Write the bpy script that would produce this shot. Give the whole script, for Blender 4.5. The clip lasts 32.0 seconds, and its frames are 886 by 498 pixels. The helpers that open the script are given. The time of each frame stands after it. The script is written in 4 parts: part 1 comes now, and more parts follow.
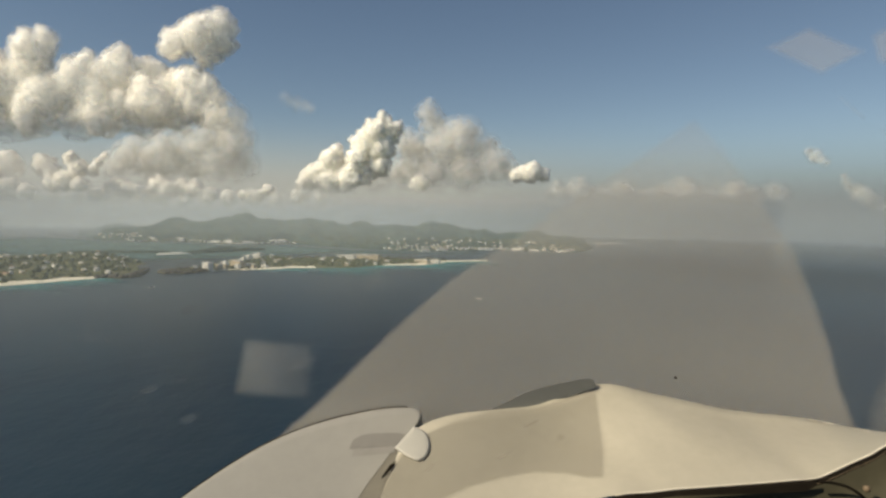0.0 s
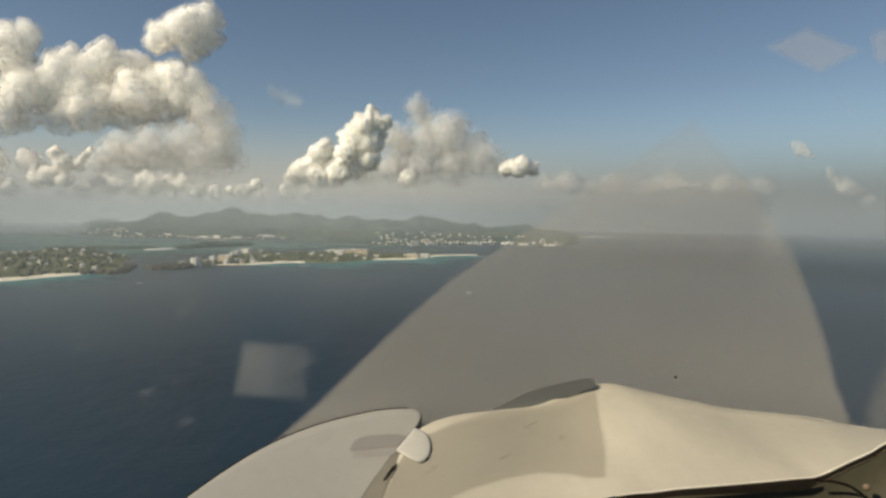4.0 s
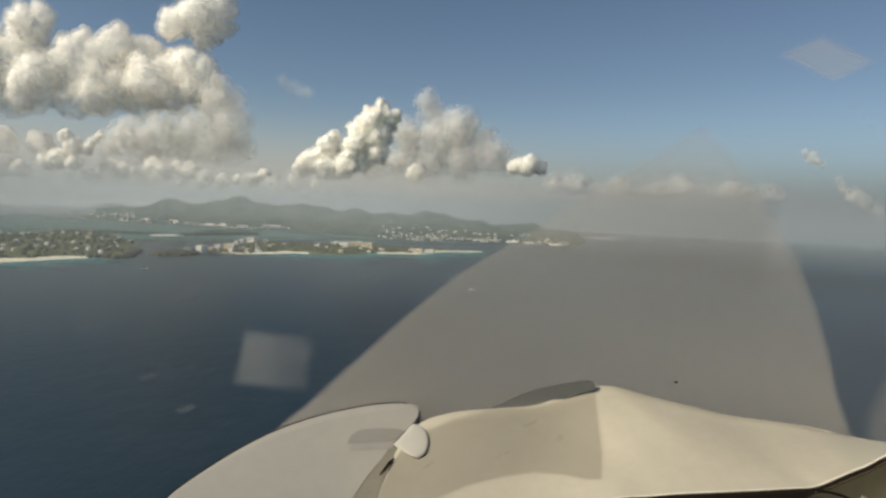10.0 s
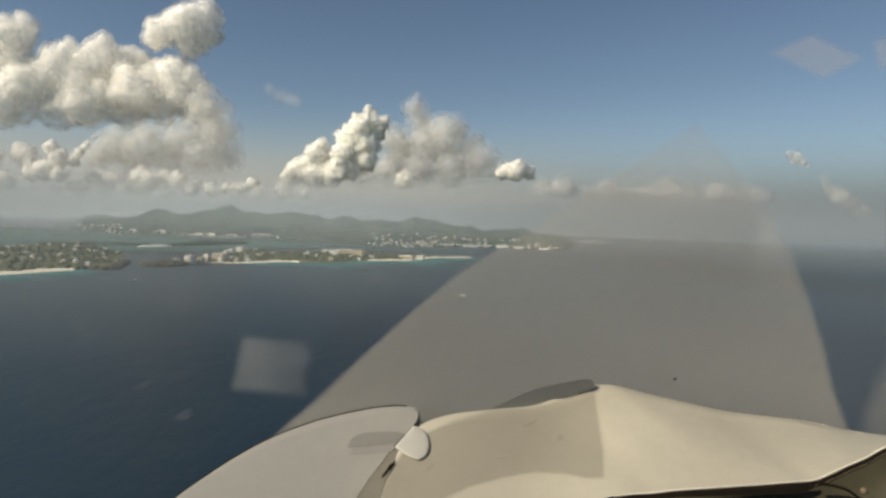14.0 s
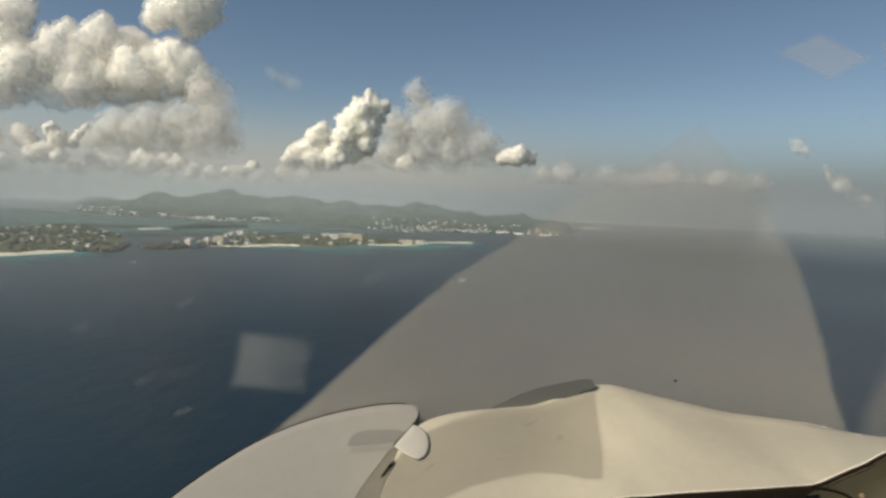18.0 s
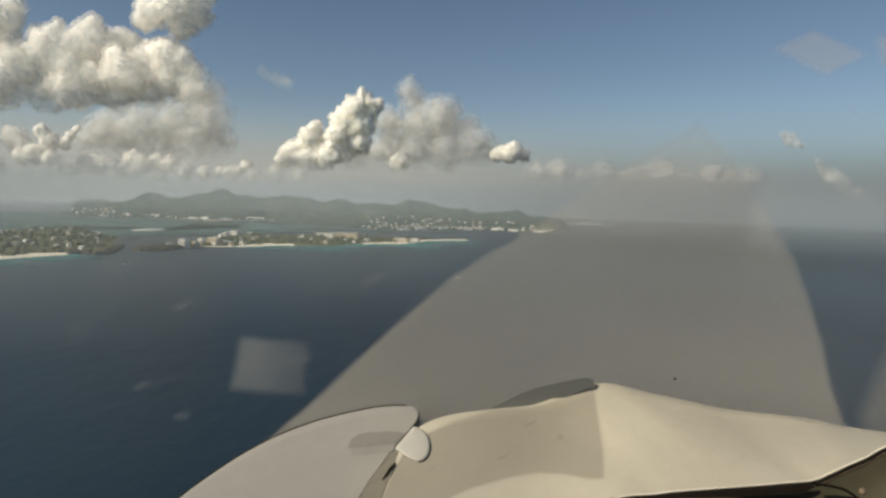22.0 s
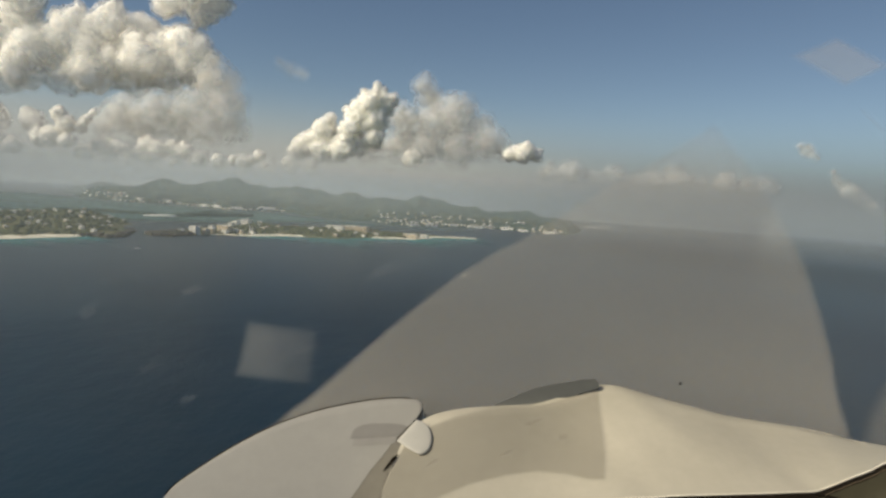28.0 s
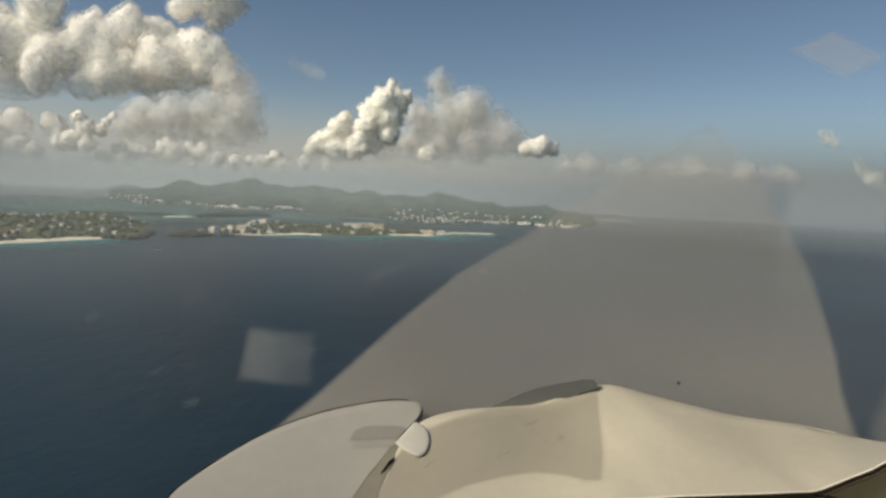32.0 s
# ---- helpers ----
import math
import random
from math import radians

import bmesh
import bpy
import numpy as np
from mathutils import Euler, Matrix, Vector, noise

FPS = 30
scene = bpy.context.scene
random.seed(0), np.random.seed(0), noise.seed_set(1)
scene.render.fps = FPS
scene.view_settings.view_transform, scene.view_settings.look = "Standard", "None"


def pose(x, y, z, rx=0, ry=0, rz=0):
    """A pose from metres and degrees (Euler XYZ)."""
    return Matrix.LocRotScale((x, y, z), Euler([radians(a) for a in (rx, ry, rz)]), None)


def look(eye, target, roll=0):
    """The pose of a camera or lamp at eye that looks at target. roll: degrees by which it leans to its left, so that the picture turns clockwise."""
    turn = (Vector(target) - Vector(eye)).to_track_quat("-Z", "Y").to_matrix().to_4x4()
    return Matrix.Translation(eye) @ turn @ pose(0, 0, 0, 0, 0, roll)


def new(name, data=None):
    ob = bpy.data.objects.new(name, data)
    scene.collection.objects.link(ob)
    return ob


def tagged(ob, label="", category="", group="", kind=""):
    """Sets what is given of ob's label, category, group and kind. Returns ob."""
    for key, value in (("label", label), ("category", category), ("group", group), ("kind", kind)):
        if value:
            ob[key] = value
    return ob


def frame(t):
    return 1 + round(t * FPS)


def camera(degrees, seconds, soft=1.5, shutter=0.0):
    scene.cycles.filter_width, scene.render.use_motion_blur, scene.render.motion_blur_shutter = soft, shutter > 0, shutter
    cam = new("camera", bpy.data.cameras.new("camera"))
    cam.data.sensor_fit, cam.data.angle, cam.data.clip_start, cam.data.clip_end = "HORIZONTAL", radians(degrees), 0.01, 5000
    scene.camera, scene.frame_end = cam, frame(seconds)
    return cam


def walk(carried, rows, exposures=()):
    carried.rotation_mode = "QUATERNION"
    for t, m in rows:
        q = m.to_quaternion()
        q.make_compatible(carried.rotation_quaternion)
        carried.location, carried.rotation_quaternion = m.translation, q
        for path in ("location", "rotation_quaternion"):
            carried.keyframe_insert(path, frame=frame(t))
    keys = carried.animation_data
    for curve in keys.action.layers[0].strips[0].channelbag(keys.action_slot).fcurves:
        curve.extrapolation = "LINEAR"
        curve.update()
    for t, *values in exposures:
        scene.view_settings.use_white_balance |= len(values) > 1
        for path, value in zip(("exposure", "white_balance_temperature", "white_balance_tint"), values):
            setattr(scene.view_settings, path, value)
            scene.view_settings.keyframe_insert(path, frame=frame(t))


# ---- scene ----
cam = camera(70, 32.0, soft=2.7)
ROWS = [
    (0.0, pose(0.0225, -0.0067, 119.9873, 87.285, -1.198, 1.434)),
    (0.5, pose(0.0269, -0.0079, 119.9848, 87.417, -1.412, 1.778)),
    (1.0, pose(0.0199, -0.0070, 119.9851, 87.426, -1.251, 1.274)),
    (1.5, pose(0.0217, -0.0094, 119.9774, 87.906, -1.397, 1.420)),
    (2.0, pose(0.0212, -0.0103, 119.9738, 88.181, -1.159, 1.312)),
    (2.5, pose(0.0240, -0.0095, 119.9780, 87.921, -1.046, 1.471)),
    (3.0, pose(0.0161, -0.0073, 119.9824, 87.566, -1.490, 1.089)),
    (3.5, pose(0.0097, -0.0043, 119.9900, 87.122, -1.090, 0.565)),
    (5.5, pose(0.0043, -0.0002, 120.0012, 86.379, -1.098, 0.230)),
    (6.0, pose(0.0014, 0.0004, 120.0021, 86.291, -1.315, 0.102)),
    (6.5, pose(0.0013, -0.0008, 119.9980, 86.474, -1.891, 0.266)),
    (7.0, pose(-0.0023, -0.0011, 119.9952, 86.563, -2.571, 0.224)),
    (7.5, pose(-0.0053, -0.0002, 119.9969, 86.433, -2.684, 0.068)),
    (8.0, pose(-0.0096, 0.0009, 119.9982, 86.308, -2.916, -0.145)),
    (8.5, pose(-0.0100, 0.0011, 119.9985, 86.290, -2.922, -0.169)),
    (9.0, pose(-0.0015, -0.0005, 119.9976, 86.306, -3.190, 0.475)),
    (9.5, pose(0.0087, -0.0022, 119.9968, 86.368, -3.149, 1.134)),
    (10.0, pose(0.0080, -0.0021, 119.9968, 86.396, -2.964, 1.035)),
    (10.5, pose(0.0068, -0.0009, 120.0003, 86.297, -2.061, 0.688)),
    (11.0, pose(0.0053, -0.0005, 120.0009, 86.347, -1.487, 0.414)),
    (11.5, pose(0.0058, -0.0007, 120.0004, 86.422, -1.164, 0.343)),
    (12.0, pose(0.0052, -0.0014, 119.9978, 86.596, -1.184, 0.306)),
    (12.5, pose(0.0030, -0.0022, 119.9942, 86.814, -1.317, 0.198)),
    (13.0, pose(0.0024, -0.0024, 119.9931, 86.881, -1.364, 0.167)),
    (13.5, pose(0.0024, -0.0032, 119.9902, 87.013, -1.762, 0.282)),
    (14.0, pose(-0.0020, -0.0027, 119.9898, 86.988, -2.085, 0.087)),
    (14.5, pose(-0.0030, -0.0026, 119.9898, 87.000, -2.039, 0.006)),
    (16.5, pose(-0.0034, 0.0017, 120.0038, 85.991, -2.567, 0.180)),
    (17.0, pose(-0.0061, 0.0024, 120.0047, 85.884, -2.853, 0.093)),
    (17.5, pose(-0.0060, 0.0033, 120.0080, 85.717, -2.530, 0.010)),
    (18.0, pose(-0.0045, 0.0034, 120.0089, 85.649, -2.579, 0.126)),
    (18.5, pose(-0.0048, 0.0043, 120.0115, 85.481, -2.525, 0.097)),
    (19.0, pose(-0.0048, 0.0060, 120.0168, 85.134, -2.502, 0.106)),
    (19.5, pose(-0.0048, 0.0057, 120.0161, 85.177, -2.546, 0.119)),
    (20.0, pose(-0.0078, 0.0061, 120.0159, 85.155, -2.761, -0.013)),
    (20.5, pose(-0.0114, 0.0069, 120.0165, 85.124, -2.705, -0.273)),
    (21.0, pose(-0.0134, 0.0059, 120.0123, 85.443, -2.455, -0.498)),
    (21.5, pose(-0.0104, 0.0057, 120.0132, 85.423, -2.181, -0.385)),
    (22.0, pose(-0.0090, 0.0056, 120.0136, 85.443, -1.862, -0.391)),
    (22.5, pose(-0.0056, 0.0039, 120.0098, 85.682, -1.971, -0.144)),
    (23.0, pose(-0.0103, 0.0039, 120.0077, 85.817, -2.019, -0.444)),
    (23.5, pose(-0.0097, 0.0040, 120.0083, 85.826, -1.678, -0.512)),
    (24.0, pose(-0.0115, 0.0040, 120.0074, 85.815, -2.149, -0.484)),
    (24.5, pose(-0.0217, 0.0048, 120.0046, 85.960, -2.419, -1.084)),
    (25.0, pose(-0.0196, 0.0058, 120.0089, 85.677, -2.391, -0.940)),
    (25.5, pose(-0.0187, 0.0066, 120.0118, 85.429, -2.672, -0.751)),
    (27.5, pose(-0.0164, 0.0057, 120.0103, 85.186, -3.920, 0.086)),
    (28.0, pose(-0.0106, 0.0047, 120.0100, 85.145, -4.157, 0.601)),
    (28.5, pose(-0.0068, 0.0026, 120.0051, 85.404, -4.404, 0.948)),
    (29.0, pose(-0.0058, 0.0059, 120.0161, 84.706, -4.261, 1.015)),
    (29.5, pose(-0.0050, 0.0065, 120.0185, 84.424, -4.689, 1.325)),
    (30.0, pose(-0.0077, 0.0074, 120.0198, 84.402, -4.458, 1.022)),
    (30.5, pose(0.0038, 0.0063, 120.0216, 84.378, -4.106, 1.601)),
    (31.0, pose(0.0155, 0.0075, 120.0300, 84.078, -3.134, 1.883)),
    (31.5, pose(0.0241, 0.0043, 120.0235, 84.553, -2.983, 2.340)),
    (32.0, pose(0.0197, 0.0040, 120.0212, 84.699, -3.026, 2.061)),
]
# the aircraft's frame: x to the right, y ahead, z up, origin at the eye
CRAFT = pose(0.0, 0.0, 120.0, -3.680, -2.054, 0.234)
walk(cam, ROWS, [(0.0, 0.22, 7250, 9), (3.5, 0.205, 7200, 9), (6.5, 0.19, 6950, 9), (16.0, 0.15, 6950, 9), (32.0, 0.09, 6950, 9)])

# ---------------------------------------------------------------- light
SUN_WAY = Vector((-0.70, -0.36, 0.60)).normalized()      # towards the sun
world = bpy.data.worlds.new("world")
scene.world = world
world.use_nodes = True
wn = world.node_tree.nodes
wl = world.node_tree.links
wn.clear()
sky = wn.new("ShaderNodeTexSky")
sky.sky_type = "NISHITA"
sky.sun_disc = False
sky.sun_elevation = math.asin(SUN_WAY.z)
sky.sun_rotation = math.atan2(SUN_WAY.x, SUN_WAY.y)
sky.altitude = 1200
sky.air_density = 1.0
sky.dust_density = 0.7
sky.ozone_density = 1.5
back = wn.new("ShaderNodeBackground")
back.inputs["Strength"].default_value = 0.069
wout = wn.new("ShaderNodeOutputWorld")
wl.new(sky.outputs[0], back.inputs[0])
wl.new(back.outputs[0], wout.inputs[0])

lamp = bpy.data.lights.new("sun", "SUN")
lamp.energy = 4.0
lamp.angle = radians(0.53)
scene.cycles.transparent_max_bounces = 64
lamp.color = (1.0, 0.91, 0.74)
sun = new("sun", lamp)
sun.matrix_world = look(SUN_WAY * 60 + Vector((0, 0, 200)), (0, 0, 200))


# ---------------------------------------------------------------- materials
def material(name):
    m = bpy.data.materials.new(name)
    m.use_nodes = True
    nt = m.node_tree
    nt.nodes.clear()
    out = nt.nodes.new("ShaderNodeOutputMaterial")
    return m, nt.nodes, nt.links, out


def noise_node(n, l, scale, detail=5, rough=0.55, coord="Object", stretch=None):
    tc = n.new("ShaderNodeTexCoord")
    t = n.new("ShaderNodeTexNoise")
    t.inputs["Scale"].default_value = scale
    t.inputs["Detail"].default_value = detail
    t.inputs["Roughness"].default_value = rough
    if stretch:
        mp = n.new("ShaderNodeMapping")
        mp.inputs["Scale"].default_value = stretch
        l.new(tc.outputs[coord], mp.inputs[0])
        l.new(mp.outputs[0], t.inputs[0])
    else:
        l.new(tc.outputs[coord], t.inputs[0])
    return t


def ramp(n, l, src, stops):
    r = n.new("ShaderNodeValToRGB")
    e = r.color_ramp.elements
    while len(e) < len(stops):
        e.new(0.5)
    for el, (p, c) in zip(e, stops):
        el.position = p
        el.color = (*c, 1) if len(c) == 3 else c
    l.new(src, r.inputs[0])
    return r


def bump(n, l, src, strength, dist, bsdf):
    b = n.new("ShaderNodeBump")
    b.inputs["Strength"].default_value = strength
    b.inputs["Distance"].default_value = dist
    l.new(src, b.inputs["Height"])
    l.new(b.outputs[0], bsdf.inputs["Normal"])


def surface(name, stops, scale, fine, rough=0.6, relief=0.3, dist=0.01, metal=0.0, vary=0.0, spec=0.4):
    """A matt or glossy surface with two scales of variation."""
    m, n, l, out = material(name)
    p = n.new("ShaderNodeBsdfPrincipled")
    p.inputs["Roughness"].default_value = rough
    p.inputs["Metallic"].default_value = metal
    p.inputs["Specular IOR Level"].default_value = spec
    big = noise_node(n, l, scale, 4)
    small = noise_node(n, l, fine, 6, 0.65)
    mix = n.new("ShaderNodeMix")
    mix.inputs[0].default_value = 0.4
    l.new(big.outputs[0], mix.inputs[2])
    l.new(small.outputs[0], mix.inputs[3])
    col = ramp(n, l, mix.outputs[0], stops)
    last = col.outputs[0]
    if vary:
        info = n.new("ShaderNodeObjectInfo")
        mr = n.new("ShaderNodeMapRange")
        mr.inputs[3].default_value, mr.inputs[4].default_value = 1 - vary, 1 + vary * 0.3
        l.new(info.outputs["Random"], mr.inputs[0])
        hsv = n.new("ShaderNodeHueSaturation")
        l.new(mr.outputs[0], hsv.inputs["Value"])
        l.new(last, hsv.inputs["Color"])
        last = hsv.outputs[0]
    l.new(last, p.inputs["Base Color"])
    bump(n, l, small.outputs[0], relief, dist, p)
    l.new(p.outputs[0], out.inputs[0])
    return m


def sea_material():
    m, n, l, out = material("sea_water")
    p = n.new("ShaderNodeBsdfPrincipled")
    big = noise_node(n, l, 0.0016, 5, 0.6, stretch=(1.0, 0.5, 1.0))
    col = ramp(n, l, big.outputs[0], [(0.36, (0.0065, 0.0175, 0.0285)), (0.64, (0.0125, 0.036, 0.056))])
    l.new(col.outputs[0], p.inputs["Base Color"])
    p.inputs["Roughness"].default_value = 0.40
    p.inputs["IOR"].default_value = 1.33
    w1 = noise_node(n, l, 0.055, 6, 0.62, stretch=(1.0, 0.55, 1.0))
    bump(n, l, w1.outputs[0], 0.17, 5.0, p)
    l.new(p.outputs[0], out.inputs[0])
    return m


def film(name, colour, strength, scale=2.0, uneven=0.35, light=0.5, wrap=0.0):
    """A thin see-through coat; the mesh's fade attribute thins it out at its rim."""
    m, n, l, out = material(name)
    a = n.new("ShaderNodeAttribute")
    a.attribute_name = "fade"
    t = noise_node(n, l, scale, 2, 0.5)
    mr = n.new("ShaderNodeMapRange")
    mr.inputs[1].default_value, mr.inputs[2].default_value = 0.0, 1.0
    mr.inputs[3].default_value, mr.inputs[4].default_value = strength * (1 - 1.6 * uneven), strength * (1 + 1.6 * uneven)
    l.new(t.outputs[0], mr.inputs[0])
    mul = n.new("ShaderNodeMath")
    mul.operation = "MULTIPLY"
    l.new(a.outputs["Fac"], mul.inputs[0])
    l.new(mr.outputs[0], mul.inputs[1])
    clear = n.new("ShaderNodeBsdfTransparent")
    d = n.new("ShaderNodeBsdfDiffuse")
    d.inputs[0].default_value = (*colour, 1)
    tr = n.new("ShaderNodeBsdfTranslucent")
    tr.inputs[0].default_value = (*colour, 1)
    # normals bent towards the sun, so a haze sheet looks evenly lit
    if wrap:
        geo = n.new("ShaderNodeNewGeometry")
        s1 = n.new("ShaderNodeVectorMath")
        s1.operation = "ADD"
        s1.inputs[1].default_value = SUN_WAY * wrap
        l.new(geo.outputs["Normal"], s1.inputs[0])
        s2 = n.new("ShaderNodeVectorMath")
        s2.operation = "NORMALIZE"
        l.new(s1.outputs[0], s2.inputs[0])
        l.new(s2.outputs[0], d.inputs["Normal"])
        s3 = n.new("ShaderNodeVectorMath")
        s3.operation = "SUBTRACT"
        s3.inputs[1].default_value = SUN_WAY * wrap
        l.new(geo.outputs["Normal"], s3.inputs[0])
        s4 = n.new("ShaderNodeVectorMath")
        s4.operation = "NORMALIZE"
        l.new(s3.outputs[0], s4.inputs[0])
        l.new(s4.outputs[0], tr.inputs["Normal"])
        # scatters as much forwards as backwards
        both = n.new("ShaderNodeAddShader")
        l.new(d.outputs[0], both.inputs[0])
        l.new(tr.outputs[0], both.inputs[1])
    else:
        both = n.new("ShaderNodeMixShader")
        both.inputs[0].default_value = light
        l.new(d.outputs[0], both.inputs[1])
        l.new(tr.outputs[0], both.inputs[2])
    mix = n.new("ShaderNodeMixShader")
    l.new(mul.outputs[0], mix.inputs[0])
    l.new(clear.outputs[0], mix.inputs[1])
    l.new(both.outputs[0], mix.inputs[2])
    l.new(mix.outputs[0], out.inputs[0])
    return m


def glass_material():
    m, n, l, out = material("windscreen_acrylic")
    clear = n.new("ShaderNodeBsdfTransparent")
    clear.inputs[0].default_value = (0.97, 0.98, 0.98, 1)
    gl = n.new("ShaderNodeBsdfGlossy")
    gl.inputs["Roughness"].default_value = 0.02
    fr = n.new("ShaderNodeFresnel")
    fr.inputs[0].default_value = 1.12
    mix = n.new("ShaderNodeMixShader")
    l.new(fr.outputs[0], mix.inputs[0])
    l.new(clear.outputs[0], mix.inputs[1])
    l.new(gl.outputs[0], mix.inputs[2])
    l.new(mix.outputs[0], out.inputs[0])
    return m


def cloud_material(name, white, reach, torn):
    """Cloud: light scatters through it, so its lumps glow softly on the shaded side. The fade attribute thins it out;
    torn: how far a fine noise tears the shell into wisps."""
    m, n, l, out = material(name)
    p = n.new("ShaderNodeBsdfPrincipled")
    t = noise_node(n, l, 0.010, 5, 0.6)
    col = ramp(n, l, t.outputs[0], [(0.3, tuple(white * k for k in (1.0, 0.948, 0.855))), (0.7, (white, white * 0.958, white * 0.875))])
    l.new(col.outputs[0], p.inputs["Base Color"])
    p.inputs["Roughness"].default_value = 1.0
    p.inputs["Specular IOR Level"].default_value = 0.0
    p.inputs["Subsurface Weight"].default_value = 1.0
    p.inputs["Subsurface Radius"].default_value = (1.0, 1.0, 1.0)
    p.inputs["Subsurface Scale"].default_value = reach
    a = n.new("ShaderNodeAttribute")
    a.attribute_name = "fade"
    dense = a.outputs["Fac"]
    if torn:
        wisp = noise_node(n, l, 0.018, 5, 0.6)
        mr = n.new("ShaderNodeMapRange")
        mr.interpolation_type = "SMOOTHSTEP"
        mr.inputs[1].default_value, mr.inputs[2].default_value = 0.36, 0.66
        mr.inputs[3].default_value, mr.inputs[4].default_value = 1 - torn, 1.0
        l.new(wisp.outputs[0], mr.inputs[0])
        mul = n.new("ShaderNodeMath")
        mul.operation = "MULTIPLY"
        l.new(dense, mul.inputs[0])
        l.new(mr.outputs[0], mul.inputs[1])
        dense = mul.outputs[0]
    clear = n.new("ShaderNodeBsdfTransparent")
    thin = n.new("ShaderNodeMixShader")
    l.new(dense, thin.inputs[0])
    l.new(clear.outputs[0], thin.inputs[1])
    l.new(p.outputs[0], thin.inputs[2])
    l.new(thin.outputs[0], out.inputs[0])
    return m


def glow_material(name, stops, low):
    """A glowing see-through sheet: haze along the horizon painted as emission, from west to east."""
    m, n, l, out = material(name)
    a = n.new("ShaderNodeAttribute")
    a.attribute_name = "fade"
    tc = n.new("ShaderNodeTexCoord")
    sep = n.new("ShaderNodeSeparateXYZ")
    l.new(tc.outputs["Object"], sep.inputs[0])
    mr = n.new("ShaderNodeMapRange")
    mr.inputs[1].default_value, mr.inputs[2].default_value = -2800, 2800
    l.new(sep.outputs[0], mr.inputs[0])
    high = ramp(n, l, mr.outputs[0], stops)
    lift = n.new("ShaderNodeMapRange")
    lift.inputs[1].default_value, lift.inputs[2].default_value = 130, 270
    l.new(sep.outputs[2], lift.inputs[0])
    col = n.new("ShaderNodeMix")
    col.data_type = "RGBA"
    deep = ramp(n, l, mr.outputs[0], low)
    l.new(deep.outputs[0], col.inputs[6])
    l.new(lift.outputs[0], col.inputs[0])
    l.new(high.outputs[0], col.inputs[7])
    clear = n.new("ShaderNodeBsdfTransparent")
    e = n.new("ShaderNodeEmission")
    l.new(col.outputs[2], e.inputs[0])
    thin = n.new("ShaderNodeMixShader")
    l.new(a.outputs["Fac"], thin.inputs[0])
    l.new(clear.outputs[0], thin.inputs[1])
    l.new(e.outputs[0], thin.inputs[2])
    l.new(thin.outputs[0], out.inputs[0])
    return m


SEA = sea_material()
SAND = surface("beach_sand", [(0.3, (0.68, 0.62, 0.50)), (0.7, (0.82, 0.76, 0.63))], 0.02, 0.3, 0.9, 0.2, 0.3)
SCRUB = surface("dry_scrub", [(0.30, (0.045, 0.060, 0.024)), (0.5, (0.095, 0.102, 0.046)), (0.72, (0.20, 0.175, 0.10))], 0.012, 0.09, 0.9, 0.6, 4.0)
FOREST = surface("hill_forest", [(0.34, (0.014, 0.034, 0.028)), (0.52, (0.030, 0.056, 0.042)), (0.70, (0.098, 0.108, 0.080))], 0.007, 0.045, 0.95, 0.8, 10.0)
LEAF = surface("tree_leaves", [(0.3, (0.040, 0.054, 0.024)), (0.7, (0.105, 0.112, 0.055))], 0.05, 0.6, 0.8, 0.5, 0.8)
ROCK = surface("shore_rock", [(0.3, (0.035, 0.032, 0.028)), (0.7, (0.11, 0.10, 0.085))], 0.03, 0.3, 0.9, 0.7, 1.5)
STUCCO = surface("white_stucco", [(0.3, (0.72, 0.70, 0.64)), (0.7, (0.86, 0.84, 0.79))], 0.05, 0.6, 0.85, 0.2, 0.1, vary=0.15)
CREAM = surface("cream_stucco", [(0.3, (0.55, 0.46, 0.33)), (0.7, (0.70, 0.61, 0.46))], 0.05, 0.6, 0.85, 0.2, 0.1, vary=0.25)
ROOF = surface("pale_roof", [(0.3, (0.50, 0.47, 0.42)), (0.7, (0.74, 0.72, 0.68))], 0.08, 0.9, 0.6, 0.2, 0.1, vary=0.4)
TERRA = surface("tile_roof", [(0.3, (0.24, 0.12, 0.075)), (0.7, (0.40, 0.22, 0.15))], 0.08, 0.9, 0.8, 0.3, 0.1, vary=0.3)
DARKWIN = surface("shaded_openings", [(0.3, (0.03, 0.035, 0.04)), (0.7, (0.07, 0.075, 0.08))], 0.1, 1.0, 0.25, 0.05, 0.02)
TARMAC = surface("tarmac", [(0.3, (0.10, 0.095, 0.085)), (0.7, (0.17, 0.16, 0.145))], 0.02, 0.4, 0.9, 0.2, 0.1)
QUAY = surface("bare_ground", [(0.3, (0.20, 0.165, 0.12)), (0.7, (0.42, 0.37, 0.29))], 0.02, 0.2, 0.9, 0.2, 0.3)
CLOUD = cloud_material("cloud_white", 0.99, 400.0, 0.6)
CLOUD_BODY = cloud_material("cloud_body", 0.99, 330.0, 0.0)
SMALL_CLOUD = cloud_material("small_cloud_white", 0.99, 60.0, 0.6)
SMALL_CLOUD_BODY = cloud_material("small_cloud_body", 0.99, 60.0, 0.0)
# haze painted on see-through sheets, glowing far off and sunlit nearer
HAZE_GLOW = glow_material("painted_haze_glow", [(0.10, (0.385, 0.383, 0.374)), (0.45, (0.335, 0.332, 0.320)), (0.70, (0.205, 0.216, 0.230)), (0.95, (0.120, 0.150, 0.185))], [(0.12, (0.330, 0.357, 0.370)), (0.4, (0.222, 0.256, 0.284)), (0.6, (0.155, 0.180, 0.198)), (0.9, (0.095, 0.124, 0.160))])
HAZE_SHEET = film("haze", (0.300, 0.345, 0.378), 1.0, 0.0012, 0.08, 0.0, 3.0)
